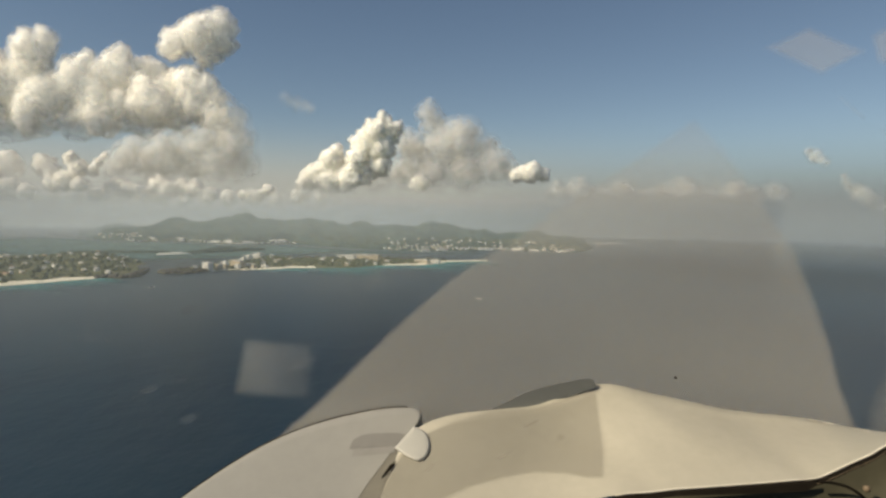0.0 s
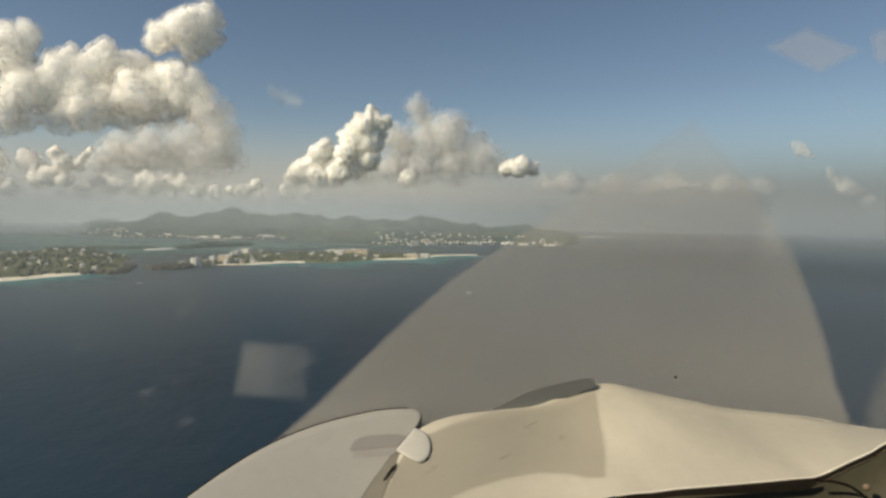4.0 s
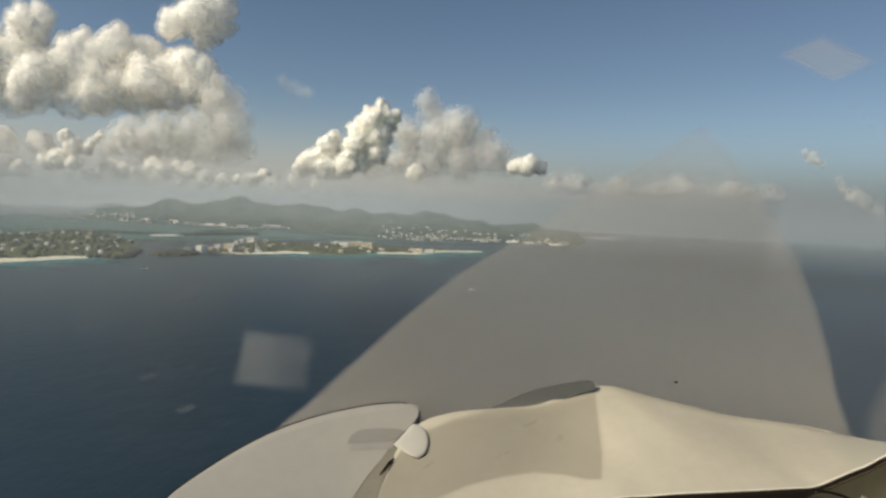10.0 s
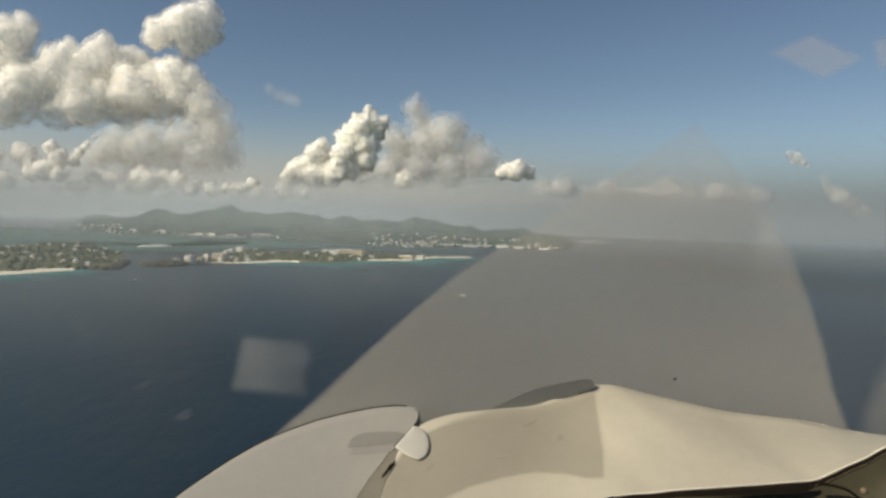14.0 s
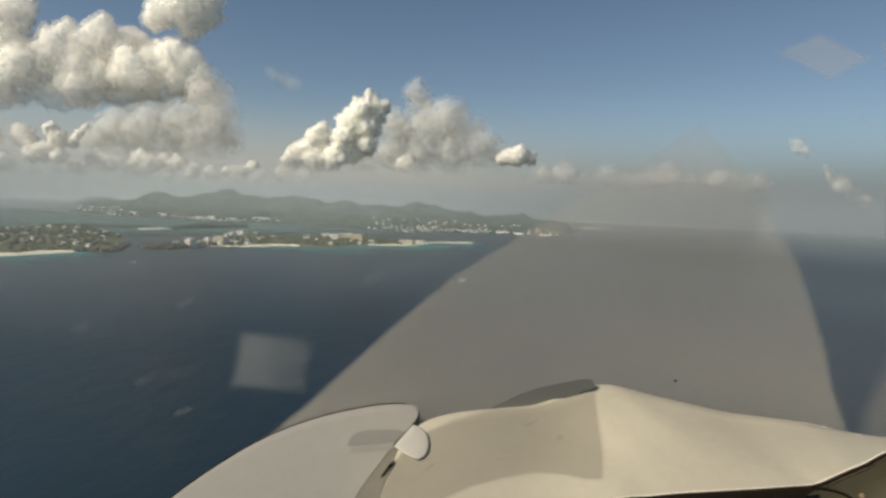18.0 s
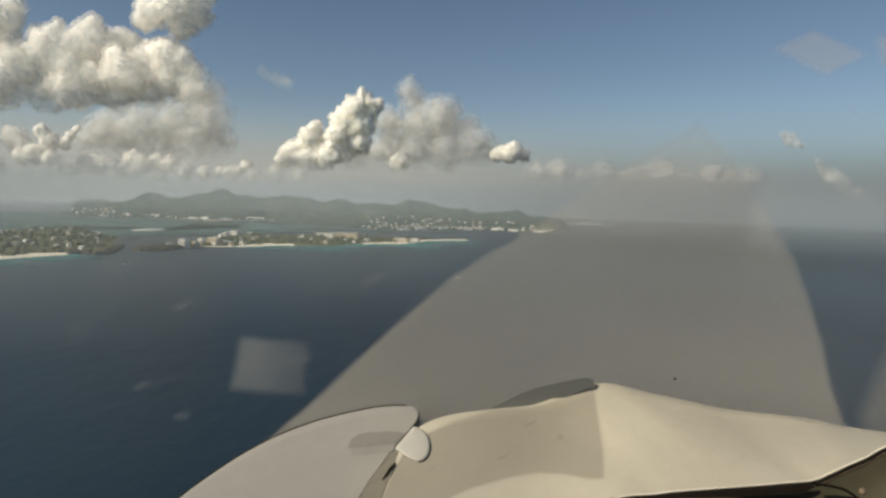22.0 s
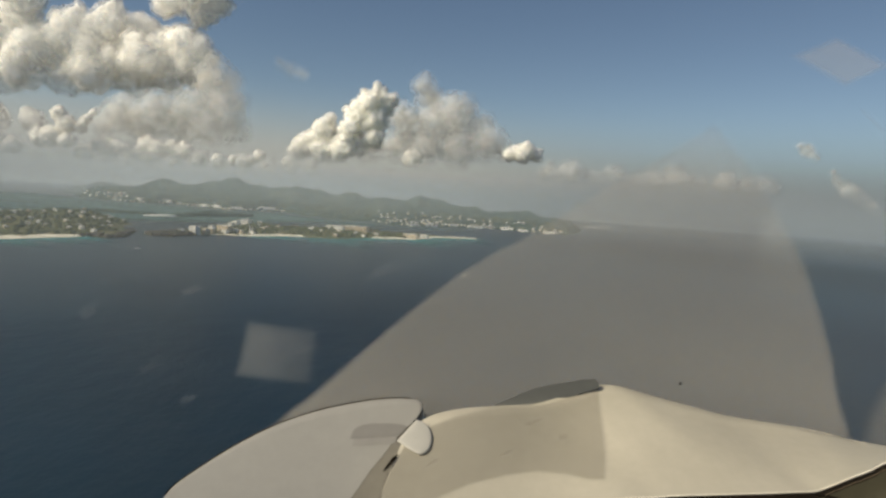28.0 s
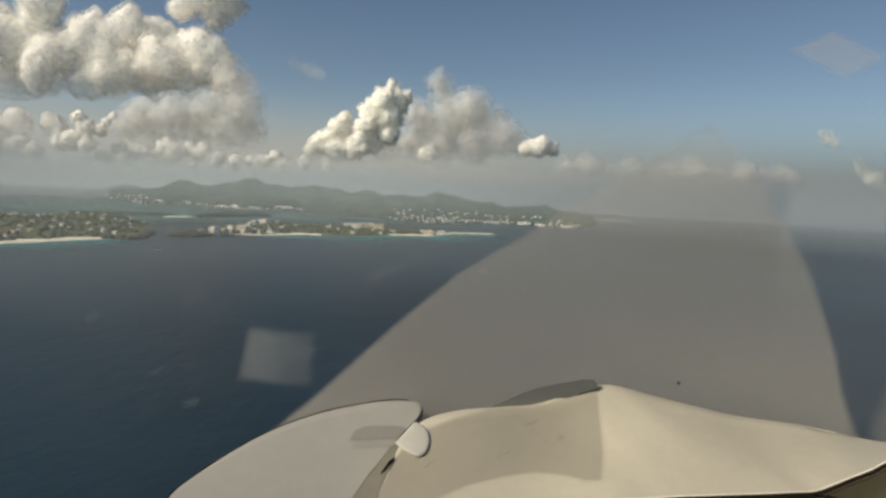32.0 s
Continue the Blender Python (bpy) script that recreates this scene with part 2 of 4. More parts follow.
SHALLOW = film("shallow_water", (0.10, 0.27, 0.28), 0.75, 0.01, 0.4, 0.0)
LAGOON_WATER = film("lagoon_shallows", (0.105, 0.165, 0.165), 0.75, 0.006, 0.2, 0.0)
FOAM = film("foam", (0.80, 0.83, 0.84), 0.7, 0.08, 0.6, 0.0)
LOBE = surface("lobe_paint", [(0.3, (0.42, 0.412, 0.38)), (0.7, (0.49, 0.48, 0.445))], 5.0, 60.0, 0.45, 0.04, 0.001)
# two greys that paint the scoop's shade and its fading edge
SHADE_GREY = surface("painted_scoop_shade", [(0.3, (0.190, 0.185, 0.178)), (0.7, (0.228, 0.222, 0.214))], 5.0, 60.0, 0.5, 0.04, 0.001)
PALE_GREY = surface("painted_fading_shade", [(0.3, (0.225, 0.220, 0.212)), (0.7, (0.268, 0.262, 0.252))], 5.0, 60.0, 0.6, 0.04, 0.001)
COWL_PAINT = surface("cowl_paint", [(0.3, (0.252, 0.250, 0.240)), (0.7, (0.310, 0.307, 0.295))], 3.0, 40.0, 0.72, 0.04, 0.001)
BEIGE = surface("beige_vinyl", [(0.3, (0.393, 0.368, 0.303)), (0.7, (0.473, 0.444, 0.373))], 4.0, 70.0, 0.62, 0.12, 0.001)
STRIP_OLIVE = surface("olive_strip", [(0.3, (0.150, 0.141, 0.120)), (0.7, (0.190, 0.180, 0.155))], 5.0, 80.0, 0.7, 0.1, 0.001)
OLIVE = surface("olive_panel", [(0.3, (0.046, 0.042, 0.025)), (0.7, (0.076, 0.069, 0.043))], 5.0, 80.0, 0.7, 0.15, 0.001)
# rubber black, lowered further to paint the shade under the cover's lip
BLACK = surface("black_rubber_and_shade", [(0.3, (0.007, 0.006, 0.005)), (0.7, (0.019, 0.015, 0.011))], 8.0, 90.0, 0.9, 0.2, 0.001, spec=0.05)
TAN = surface("brown_leather", [(0.3, (0.12, 0.085, 0.055)), (0.7, (0.22, 0.165, 0.11))], 9.0, 60.0, 0.6, 0.2, 0.001)
# worn piping colour, bright enough to paint the edge highlights too
EDGE = surface("worn_edge_and_highlight", [(0.3, (0.42, 0.37, 0.29)), (0.62, (0.78, 0.74, 0.66))], 9.0, 60.0, 0.35, 0.2, 0.001)
GLASS = glass_material()
# diffuse coats that put mirrored cabin light into colour
FILM = film("painted_reflection_film", (0.94, 0.855, 0.715), 0.245, 3.0, 0.0, 0.25)
PALE_FILM = film("pale_painted_reflection_film", (0.88, 0.840, 0.785), 0.170, 3.0, 0.0, 0.25)
# glare painted as diffuse coats; the smudge coat also draws glare streaks
GLARE = film("painted_glare_film", (1.0, 0.97, 0.95), 0.30, 9.0, 0.12, 0.25)
SQUARE = film("painted_square_glare", (0.84, 0.84, 0.81), 0.24, 14.0, 0.3, 0.25)
SMUDGE_AND_GLARE = film("smudge_and_glare_film", (0.85, 0.86, 0.86), 0.10, 30.0, 0.7, 0.25)
# dark tints painted where the veil's light is missing; scuffs share one
VEIL_GAP_RIM = surface("veil_gap_rim_tint", [(0.3, (0.132, 0.140, 0.140)), (0.7, (0.162, 0.171, 0.170))], 6.0, 60.0, 0.35, 0.05, 0.001)
VEIL_GAP_AND_SCUFF = film("veil_gap_and_scuff", (0.075, 0.065, 0.05), 0.19, 6.0, 0.12, 0.2)


# ---------------------------------------------------------------- mesh helpers
def part(name, bm, mat, parent=None, label="", smooth=True):
    me = bpy.data.meshes.new(name)
    bm.to_mesh(me)
    bm.free()
    me.materials.append(mat)
    if smooth:
        me.polygons.foreach_set("use_smooth", [True] * len(me.polygons))
    ob = new(name, me)
    if parent:
        ob.parent = parent
    if label:
        tagged(ob, label)
    return ob


def mesh_part(name, verts, faces, mat, parent=None, label="", smooth=True, fade=None):
    me = bpy.data.meshes.new(name)
    me.from_pydata([tuple(v) for v in verts], [], faces)
    me.materials.append(mat)
    me.polygons.foreach_set("use_smooth", [smooth] * len(me.polygons))
    if fade is not None:
        at = me.attributes.new("fade", "FLOAT", "POINT")
        at.data.foreach_set("value", [float(f) for f in fade])
    ob = new(name, me)
    if parent:
        ob.parent = parent
    if label:
        tagged(ob, label)
    return ob


def thing(name, at, label, category, group="", kind=""):
    ob = new(name)
    ob.matrix_world = at
    return tagged(ob, label, category, group, kind)


def add_box(bm, c, s, rz=0.0, bevel=0.0):
    r = bmesh.ops.create_cube(bm, size=1.0, matrix=Matrix.LocRotScale(c, Euler((0, 0, rz)), s))
    if bevel:
        es = {e for v in r["verts"] for e in v.link_edges}
        bmesh.ops.bevel(bm, geom=list(es), offset=bevel, segments=1, affect="EDGES")
    return r


def spline(pts, n):
    """Catmull-Rom through pts, n points."""
    p = np.array(pts, float)
    q = np.vstack([2 * p[0] - p[1], p, 2 * p[-1] - p[-2]])
    out = []
    for u in np.linspace(0, len(p) - 1 - 1e-9, n):
        i = int(u)
        t = u - i
        a, b, c, d = q[i], q[i + 1], q[i + 2], q[i + 3]
        out.append(0.5 * (2 * b + (c - a) * t + (2 * a - 5 * b + 4 * c - d) * t * t + (3 * b - a - 3 * c + d) * t ** 3))
    return np.array(out)


def inside_distance(px, py, poly):
    """Signed distance to a closed outline, positive inside."""
    poly = np.array(poly, float)
    d = np.full(px.shape, 1e18)
    ins = np.zeros(px.shape, bool)
    for (ax, ay), (bx, by) in zip(poly, np.roll(poly, -1, 0)):
        ex, ey = bx - ax, by - ay
        t = np.clip(((px - ax) * ex + (py - ay) * ey) / (ex * ex + ey * ey + 1e-9), 0, 1)
        d = np.minimum(d, (px - ax - t * ex) ** 2 + (py - ay - t * ey) ** 2)
        cross = ((ay > py) != (by > py)) & (px < (bx - ax) * (py - ay) / (by - ay + 1e-12) + ax)
        ins ^= cross
    d = np.sqrt(d)
    return np.where(ins, d, -d)


def lumps(x, y, scale, seed, octaves=4):
    """Smooth value noise on arrays, about -1 to 1."""
    rng = np.random.RandomState(seed)
    tot, amp, norm = 0.0, 1.0, 0.0
    for o in range(octaves):
        g = rng.uniform(-1, 1, (64, 64))
        u, v = x / scale * 2 ** o + 17.3 * o, y / scale * 2 ** o + 9.1 * o
        i, j = np.floor(u).astype(int), np.floor(v).astype(int)
        fu, fv = u - i, v - j
        fu, fv = fu * fu * (3 - 2 * fu), fv * fv * (3 - 2 * fv)
        a, b = g[i % 64, j % 64], g[(i + 1) % 64, j % 64]
        c, d = g[i % 64, (j + 1) % 64], g[(i + 1) % 64, (j + 1) % 64]
        tot = tot + amp * ((a * (1 - fu) + b * fu) * (1 - fv) + (c * (1 - fu) + d * fu) * fv)
        norm += amp
        amp *= 0.5
    return tot / norm * 1.6


def lumps3(P, scale, seed, octaves=1):
    """Smooth value noise at points, about -1 to 1."""
    rng_ = np.random.RandomState(seed)
    tot, amp, norm = 0.0, 1.0, 0.0
    for o in range(octaves):
        g = rng_.uniform(-1, 1, (32, 32, 32))
        q = P / scale * 2 ** o + 7.7 * o
        i = np.floor(q).astype(int)
        f = q - i
        f = f * f * (3 - 2 * f)
        i = i % 32
        k = (i + 1) % 32
        c = 0.0
        for bx in (0, 1):
            for by in (0, 1):
                for bz in (0, 1):
                    w = (f[:, 0] if bx else 1 - f[:, 0]) * (f[:, 1] if by else 1 - f[:, 1]) * (f[:, 2] if bz else 1 - f[:, 2])
                    c = c + w * g[(k if bx else i)[:, 0], (k if by else i)[:, 1], (k if bz else i)[:, 2]]
        tot = tot + amp * c
        norm += amp
        amp *= 0.5
    return tot / norm * 1.6


# ---------------------------------------------------------------- sea
def build_sea():
    rings = [0.0, 60, 150, 300, 500, 800, 1200, 1800, 2600, 3600, 5000, 8000, 14000]
    vs, fs = [(0, 0, 0)], []
    n = 96
    for r in rings[1:]:
        vs += [(r * math.sin(a), r * math.cos(a), 0) for a in np.linspace(0, 2 * math.pi, n, endpoint=False)]
    for k in range(n):
        fs.append((0, 1 + (k + 1) % n, 1 + k))
    for i in range(len(rings) - 2):
        a, b = 1 + i * n, 1 + (i + 1) * n
        fs += [(a + k, a + (k + 1) % n, b + (k + 1) % n, b + k) for k in range(n)]
    return tagged(mesh_part("water", vs, fs, SEA, None, "", True), "deep blue open sea with a light chop", "sea", kind="structure")


build_sea()

# ---------------------------------------------------------------- land
# outlines in plan, metres
HEADLAND = [(-1300, 760), (-900, 880), (-745, 940), (-700, 1000), (-672, 1068), (-638, 1135), (-612, 1112), (-592, 1160), (-640, 1300),
            (-700, 1330), (-740, 1480), (-800, 1560), (-900, 1600), (-1000, 1560), (-1100, 1600), (-1400, 1500)]
STRIP = [(-612, 1262), (-580, 1232), (-540, 1236), (-515, 1322), (-448, 1372), (-369, 1450), (-259, 1480), (-183, 1586), (-79, 1640), (-30, 1770),
         (84, 1836), (92, 1862), (-20, 1850), (-76, 1934), (-225, 1880), (-327, 1800), (-445, 1749), (-526, 1740), (-580, 1560), (-575, 1400)]
ISLAND = [(-1900, 3125), (-1540, 2700), (-1330, 2545), (-1131, 2630), (-885, 2490), (-712, 2650), (-397, 2400), (-129, 2270), (60, 2440), (205, 2530),
          (330, 2470), (432, 2445), (500, 2560), (640, 3000), (560, 3500), (-500, 3950), (-1500, 3900), (-2150, 3500)]
# crest of the hills: x, y, height, spread
PEAKS = [(-1820, 3040, 36, 170), (-1640, 3020, 55, 150), (-1500, 3000, 52, 130), (-1344, 3000, 90, 130), (-1230, 3010, 74, 120), (-1130, 3000, 102, 120),
         (-1023, 3000, 112, 130), (-903, 3000, 102, 140), (-745, 3000, 108, 160), (-608, 3020, 88, 150), (-461, 3010, 92, 150), (-287, 3000, 88, 160),
         (-126, 3000, 103, 100), (-19, 3000, 88, 130), (115, 3000, 68, 150), (356, 3000, 66, 150), (518, 3000, 48, 120)]
SPURS = [(-210, 2640, 40, 130), (30, 2720, 36, 140), (250, 2760, 34, 150), (-800, 2760, 34, 170), (-560, 2640, 16, 150), (-1250, 2760, 36, 160), (-1620, 2820, 24, 130)]


def blend(x, y, hills, k=6.0):
    tot = 0.0
    for cx, cy, hh, s in hills:
        tot = tot + (hh * np.exp(-(((x - cx) ** 2 + ((y - cy) * 0.75) ** 2) / (2 * s * s)))) ** k
    return tot ** (1 / k)


def island_height(x, y):
    sd = inside_distance(x, y, ISLAND) + 18 * lumps(x, y, 90, 5, 3)
    rise = np.clip(sd / 60, -0.2, 1)
    crest = [(px_, py_, hh * 0.84, sp * 1.15) for px_, py_, hh, sp in PEAKS]
    heads = [(px_, py_, hh * 0.98, sp * 0.62) for px_, py_, hh, sp in PEAKS]
    body = blend(x, y, crest + heads + SPURS)
    body = 1.01 * body * (1 + 0.10 * lumps(x, y, 170, 11) - 0.20 * np.abs(lumps(x, y, 80, 13, 3))) + 9 * lumps(x, y, 60, 12, 4) + 3
    return np.where(sd > 0, rise * (2.5 + np.maximum(body, 0)), sd * 0.06)


def headland_height(x, y):
    sd = inside_distance(x, y, HEADLAND) + 5 * lumps(x, y, 45, 6, 3)
    hills = blend(x, y, [(-860, 1450, 20, 90), (-760, 1400, 15, 80), (-960, 1300, 14, 110), (-660, 1200, 10, 45), (-820, 1200, 8, 90), (-1150, 1200, 18, 130)])
    return np.where(sd > 0, np.clip(sd / 70, 0, 1) * (1.5 + hills + 1.5 * lumps(x, y, 50, 7)) + 0.6, sd * 0.06)


def strip_height(x, y):
    sd = inside_distance(x, y, STRIP) + 4 * lumps(x, y, 40, 8, 3)
    hills = blend(x, y, [(-545, 1300, 6, 40), (-500, 1480, 7, 70), (-540, 1720, 10, 60), (-330, 1650, 5, 90)])
    return np.where(sd > 0, np.clip(sd / 45, 0, 1) * (1.5 + hills + 1.2 * lumps(x, y, 40, 9)) + 0.5, sd * 0.06)


def terrain(name, fn, box, step, mat, label):
    x0, x1, y0, y1 = box
    nx, ny = int((x1 - x0) / step) + 1, int((y1 - y0) / step) + 1
    X, Y = np.meshgrid(np.linspace(x0, x1, nx), np.linspace(y0, y1, ny))
    Z = np.maximum(fn(X, Y), -1.2)
    keep = Z > -1.19
    idx = np.arange(nx * ny).reshape(ny, nx)
    a, b, c, d = idx[:-1, :-1], idx[:-1, 1:], idx[1:, 1:], idx[1:, :-1]
    ok = keep[:-1, :-1] | keep[:-1, 1:] | keep[1:, 1:] | keep[1:, :-1]
    faces = np.stack([a[ok], b[ok], c[ok], d[ok]], 1)
    used, inv = np.unique(faces, return_inverse=True)
    V = np.stack([X.ravel(), Y.ravel(), Z.ravel()], 1)[used]
    ob = mesh_part(name, V, [tuple(int(i) for i in f) for f in inv.reshape(-1, 4)], mat)
    return tagged(ob, label, "land", kind="structure")


terrain("ground_island", island_height, (-2250, 750, 2200, 4050), 13, FOREST, "hilly green island with scrub and forest in haze")
terrain("ground_headland", headland_height, (-1450, -540, 720, 1700), 7, SCRUB, "low green headland behind a sandy beach")
terrain("ground_strip", strip_height, (-680, 140, 1190, 1980), 6, SCRUB, "low strip of land between sea and lagoon")


def ground_z(x, y):
    ax, ay = np.array([float(x)]), np.array([float(y)])
    return max(float(f(ax, ay)[0]) for f in (island_height, headland_height, strip_height))


def ribbon(name, line, width, z, mat, label, category, rise=0.0, fade=None, kind="structure"):
    """A band of ground that follows a line in plan; width to its left."""
    c = spline(line, max(24, len(line) * 8))
    tan = np.gradient(c, axis=0)
    nrm = np.stack([-tan[:, 1], tan[:, 0]], 1)
    nrm /= np.linalg.norm(nrm, axis=1)[:, None]
    vs, fs, fd = [], [], []
    rows = 5
    for i, (p, q) in enumerate(zip(c, nrm)):
        w = width * (0.75 + 0.3 * math.sin(i * 0.7) + 0.2 * math.sin(i * 1.9)) * min(1, (i + 1) / 4, (len(c) - i) / 4)
        for k in range(rows):
            f = k / (rows - 1)
            vs.append((p[0] + q[0] * w * f, p[1] + q[1] * w * f, z + rise * f))
            fd.append(1.0 if fade is None else fade(f))
    for i in range(len(c) - 1):
        for k in range(rows - 1):
            a = i * rows + k
            fs.append((a, a + rows, a + rows + 1, a + 1))
    ob = mesh_part(name, vs, fs, mat, None, "", True, fd)
    return tagged(ob, label, category, kind=kind)


BEACH = [(-1290, 752), (-1100, 808), (-905, 872), (-748, 934), (-703, 996), (-674, 1064), (-640, 1130)]
ribbon("beach", BEACH, 34, 0.5, SAND, "pale sandy beach along the headland", "beach", 2.6)
ribbon("beach_strip", [(-545, 1240), (-518, 1318), (-452, 1368)], 12, 0.5, SAND, "narrow strip of pale sand below hotels", "beach", 2.0)
ribbon("beach_cove", [(-450, 1366), (-410, 1398), (-372, 1444), (-330, 1458)], 30, 0.5, SAND, "small pale sandy cove", "beach", 2.5)
ribbon("beach_runway", [(-186, 1580), (-130, 1608), (-82, 1636), (-40, 1740), (-28, 1768)], 26, 0.5, SAND, "pale beach at the end of the runway", "beach", 2.2)
ribbon("breakwater", [(-32, 1770), (20, 1800), (60, 1824), (88, 1838)], 18, 0.5, SAND, "long pale sand spit with a bright shore", "beach", 2.6)


# pale shallow water of the lagoon behind the strip
LAGOON = [(-1900, 2300), (-1500, 1750), (-1150, 1560), (-760, 1480), (-560, 1720), (-420, 1960), (-160, 2060), (60, 2120), (150, 2420), (-130, 2260), (-400, 2390), (-712, 2640), (-885, 2480),
          (-1131, 2620), (-1330, 2540), (-1600, 2740), (-1950, 2900)]
gx, gy = np.meshgrid(np.arange(-1980, 200, 40.0), np.arange(1440, 2940, 40.0))
sd = inside_distance(gx.ravel(), gy.ravel(), LAGOON)
cols = gx.shape[1]
lagoon = mesh_part("lagoon_water", [(x, y, 0.35) for x, y in zip(gx.ravel(), gy.ravel())],
                   [(j * cols + i, j * cols + i + 1, (j + 1) * cols + i + 1, (j + 1) * cols + i) for j in range(gx.shape[0] - 1) for i in range(cols - 1) if sd[j * cols + i] > -60],
                   LAGOON_WATER, None, "", True, list(np.clip(sd / 130, 0, 1)))
tagged(lagoon, "pale teal shallow lagoon water behind the strip", "water", kind="structure")


def rim(f):
    return (1 - f) ** 1.5


ribbon("shallow_water", BEACH[::-1], 170, 0.05, SHALLOW, "turquoise shallow water off the beach", "water", 0, rim)
ribbon("shallow_water_strip", [(-448, 1366), (-369, 1445), (-259, 1474), (-183, 1580), (-79, 1634), (-30, 1765), (84, 1832)][::-1], 230, 0.05, SHALLOW,
       "greenish shallow water along the shore", "water", 0, rim)
ribbon("surf", BEACH[::-1], 7, 0.12, FOAM, "thin white line of surf on the beach", "surf", 0, rim)


# ---------------------------------------------------------------- rocks and woods
def clump_mesh(seed, flat=0.75, sub=1):
    bm = bmesh.new()
    bmesh.ops.create_icosphere(bm, subdivisions=sub, radius=1.0)
    rng = random.Random(seed)
    for v in bm.verts:
        v.co *= rng.uniform(0.72, 1.22)
        v.co.z *= flat
    vs = np.array([v.co[:] for v in bm.verts])
    fs = np.array([[v.index for v in f.verts] for f in bm.faces])
    bm.free()
    return vs, fs


CLUMPS = [clump_mesh(s, 0.8, 2 if s < 3 else 1) for s in range(6)]


def scatter(name, fn, box, count, size, mat, label, category, seed, lift=0.25, ok=None, kind="stuff"):
    rs = np.random.RandomState(seed)
    x0, x1, y0, y1 = box
    x, y = rs.uniform(x0, x1, count * 9), rs.uniform(y0, y1, count * 9)
    z = fn(x, y)
    good = z > 0.8
    if ok:
        good &= ok(x, y, z)
    pick = np.nonzero(good)[0][:count]
    V, F, base = [], [], 0
    for i in pick:
        vs, fs = CLUMPS[rs.randint(6)]
        s = rs.uniform(*size)
        a = rs.uniform(0, 6.28)
        ca, sa = math.cos(a), math.sin(a)
        w = vs * s
        V.append(np.stack([w[:, 0] * ca - w[:, 1] * sa + x[i], w[:, 0] * sa + w[:, 1] * ca + y[i], w[:, 2] + z[i] + s * lift], 1))
        F.append(fs + base)
        base += len(vs)
    ob = mesh_part(name, np.vstack(V), np.vstack(F).tolist(), mat, None, "", False)
    return tagged(ob, label, category, kind=kind)


def off_beach(x, y, z):
    return z > 2.2


scatter("headland_trees", headland_height, (-1250, -590, 900, 1600), 1100, (2.6, 6.2), LEAF, "dark green trees and bushes on the headland", "trees", 21, ok=off_beach)
scatter("strip_trees", strip_height, (-620, 100, 1220, 1950), 800, (2.5, 5.5), LEAF, "green bushes and palms on the low strip", "trees", 22, ok=off_beach)
scatter("island_trees", island_height, (-1500, 500, 2420, 2900), 900, (3, 6.5), LEAF, "scattered dark trees on the lower slopes", "trees", 23, ok=lambda x, y, z: (z > 4) & (z < 40))


def rocky(x, y, z):
    return (z < 3.2) & (inside_distance(x, y, HEADLAND) < 16)


scatter("headland_rocks", headland_height, (-650, -570, 1080, 1330), 240, (2.5, 6.5), ROCK, "dark rocks at the tip of the headland", "rocks", 24, 0.1, rocky)
scatter("strip_rocks", strip_height, (-625, -520, 1215, 1330), 260, (2.5, 5.5), ROCK, "dark rocky shore of the low strip", "rocks", 25, 0.2, lambda x, y, z: z < 5)


# low islets in the lagoon
def islet(name, cx, cy, length, wide, high, rz, mat, label):
    bm = bmesh.new()
    bmesh.ops.create_icosphere(bm, subdivisions=4, radius=1.0)
    for v in bm.verts:
        k = 1 + 0.22 * noise.noise(v.co * 2.3 + Vector((cx, cy, 0))) + 0.12 * noise.noise(v.co * 6)
        v.co = Vector((v.co.x * length / 2 * k, v.co.y * wide / 2 * k, v.co.z * high * k))
    ob = part(name, bm, mat)
    ob.matrix_world = pose(cx, cy, 0, 0, 0, rz)
    return tagged(ob, label, "islet")


islet("islet", -745, 2040, 330, 60, 15, 62, FOREST, "low dark green islet in the lagoon")
islet("islet", -800, 1905, 70, 34, 7, 40, FOREST, "small dark islet in the lagoon")
islet("islet", -1010, 1850, 300, 50, 8, 20, FOREST, "low dark wooded spit behind the headland")
islet("sand_bar", -833, 1832, 100, 24, 5.0, 46, STUCCO, "bright white sand bar in the lagoon")
islet("distant_islet", 790, 3620, 150, 60, 14, 10, ROCK, "small hazy islet off the point")
islet("distant_sand_bar", 850, 3600, 190, 40, 6, 6, STUCCO, "bright pale low islet off the point")


# ---------------------------------------------------------------- buildings
CUBE = bpy.data.meshes.new("opening")
bm = bmesh.new()
bmesh.ops.create_cube(bm, size=1.0)
bm.to_mesh(CUBE)
bm.free()
CUBE.materials.append(DARKWIN)


def pane_at(name, c, size, parent):
    ob = new(name, CUBE)
    ob.parent = parent
    ob.matrix_basis = Matrix.LocRotScale(c, None, size)
    return ob


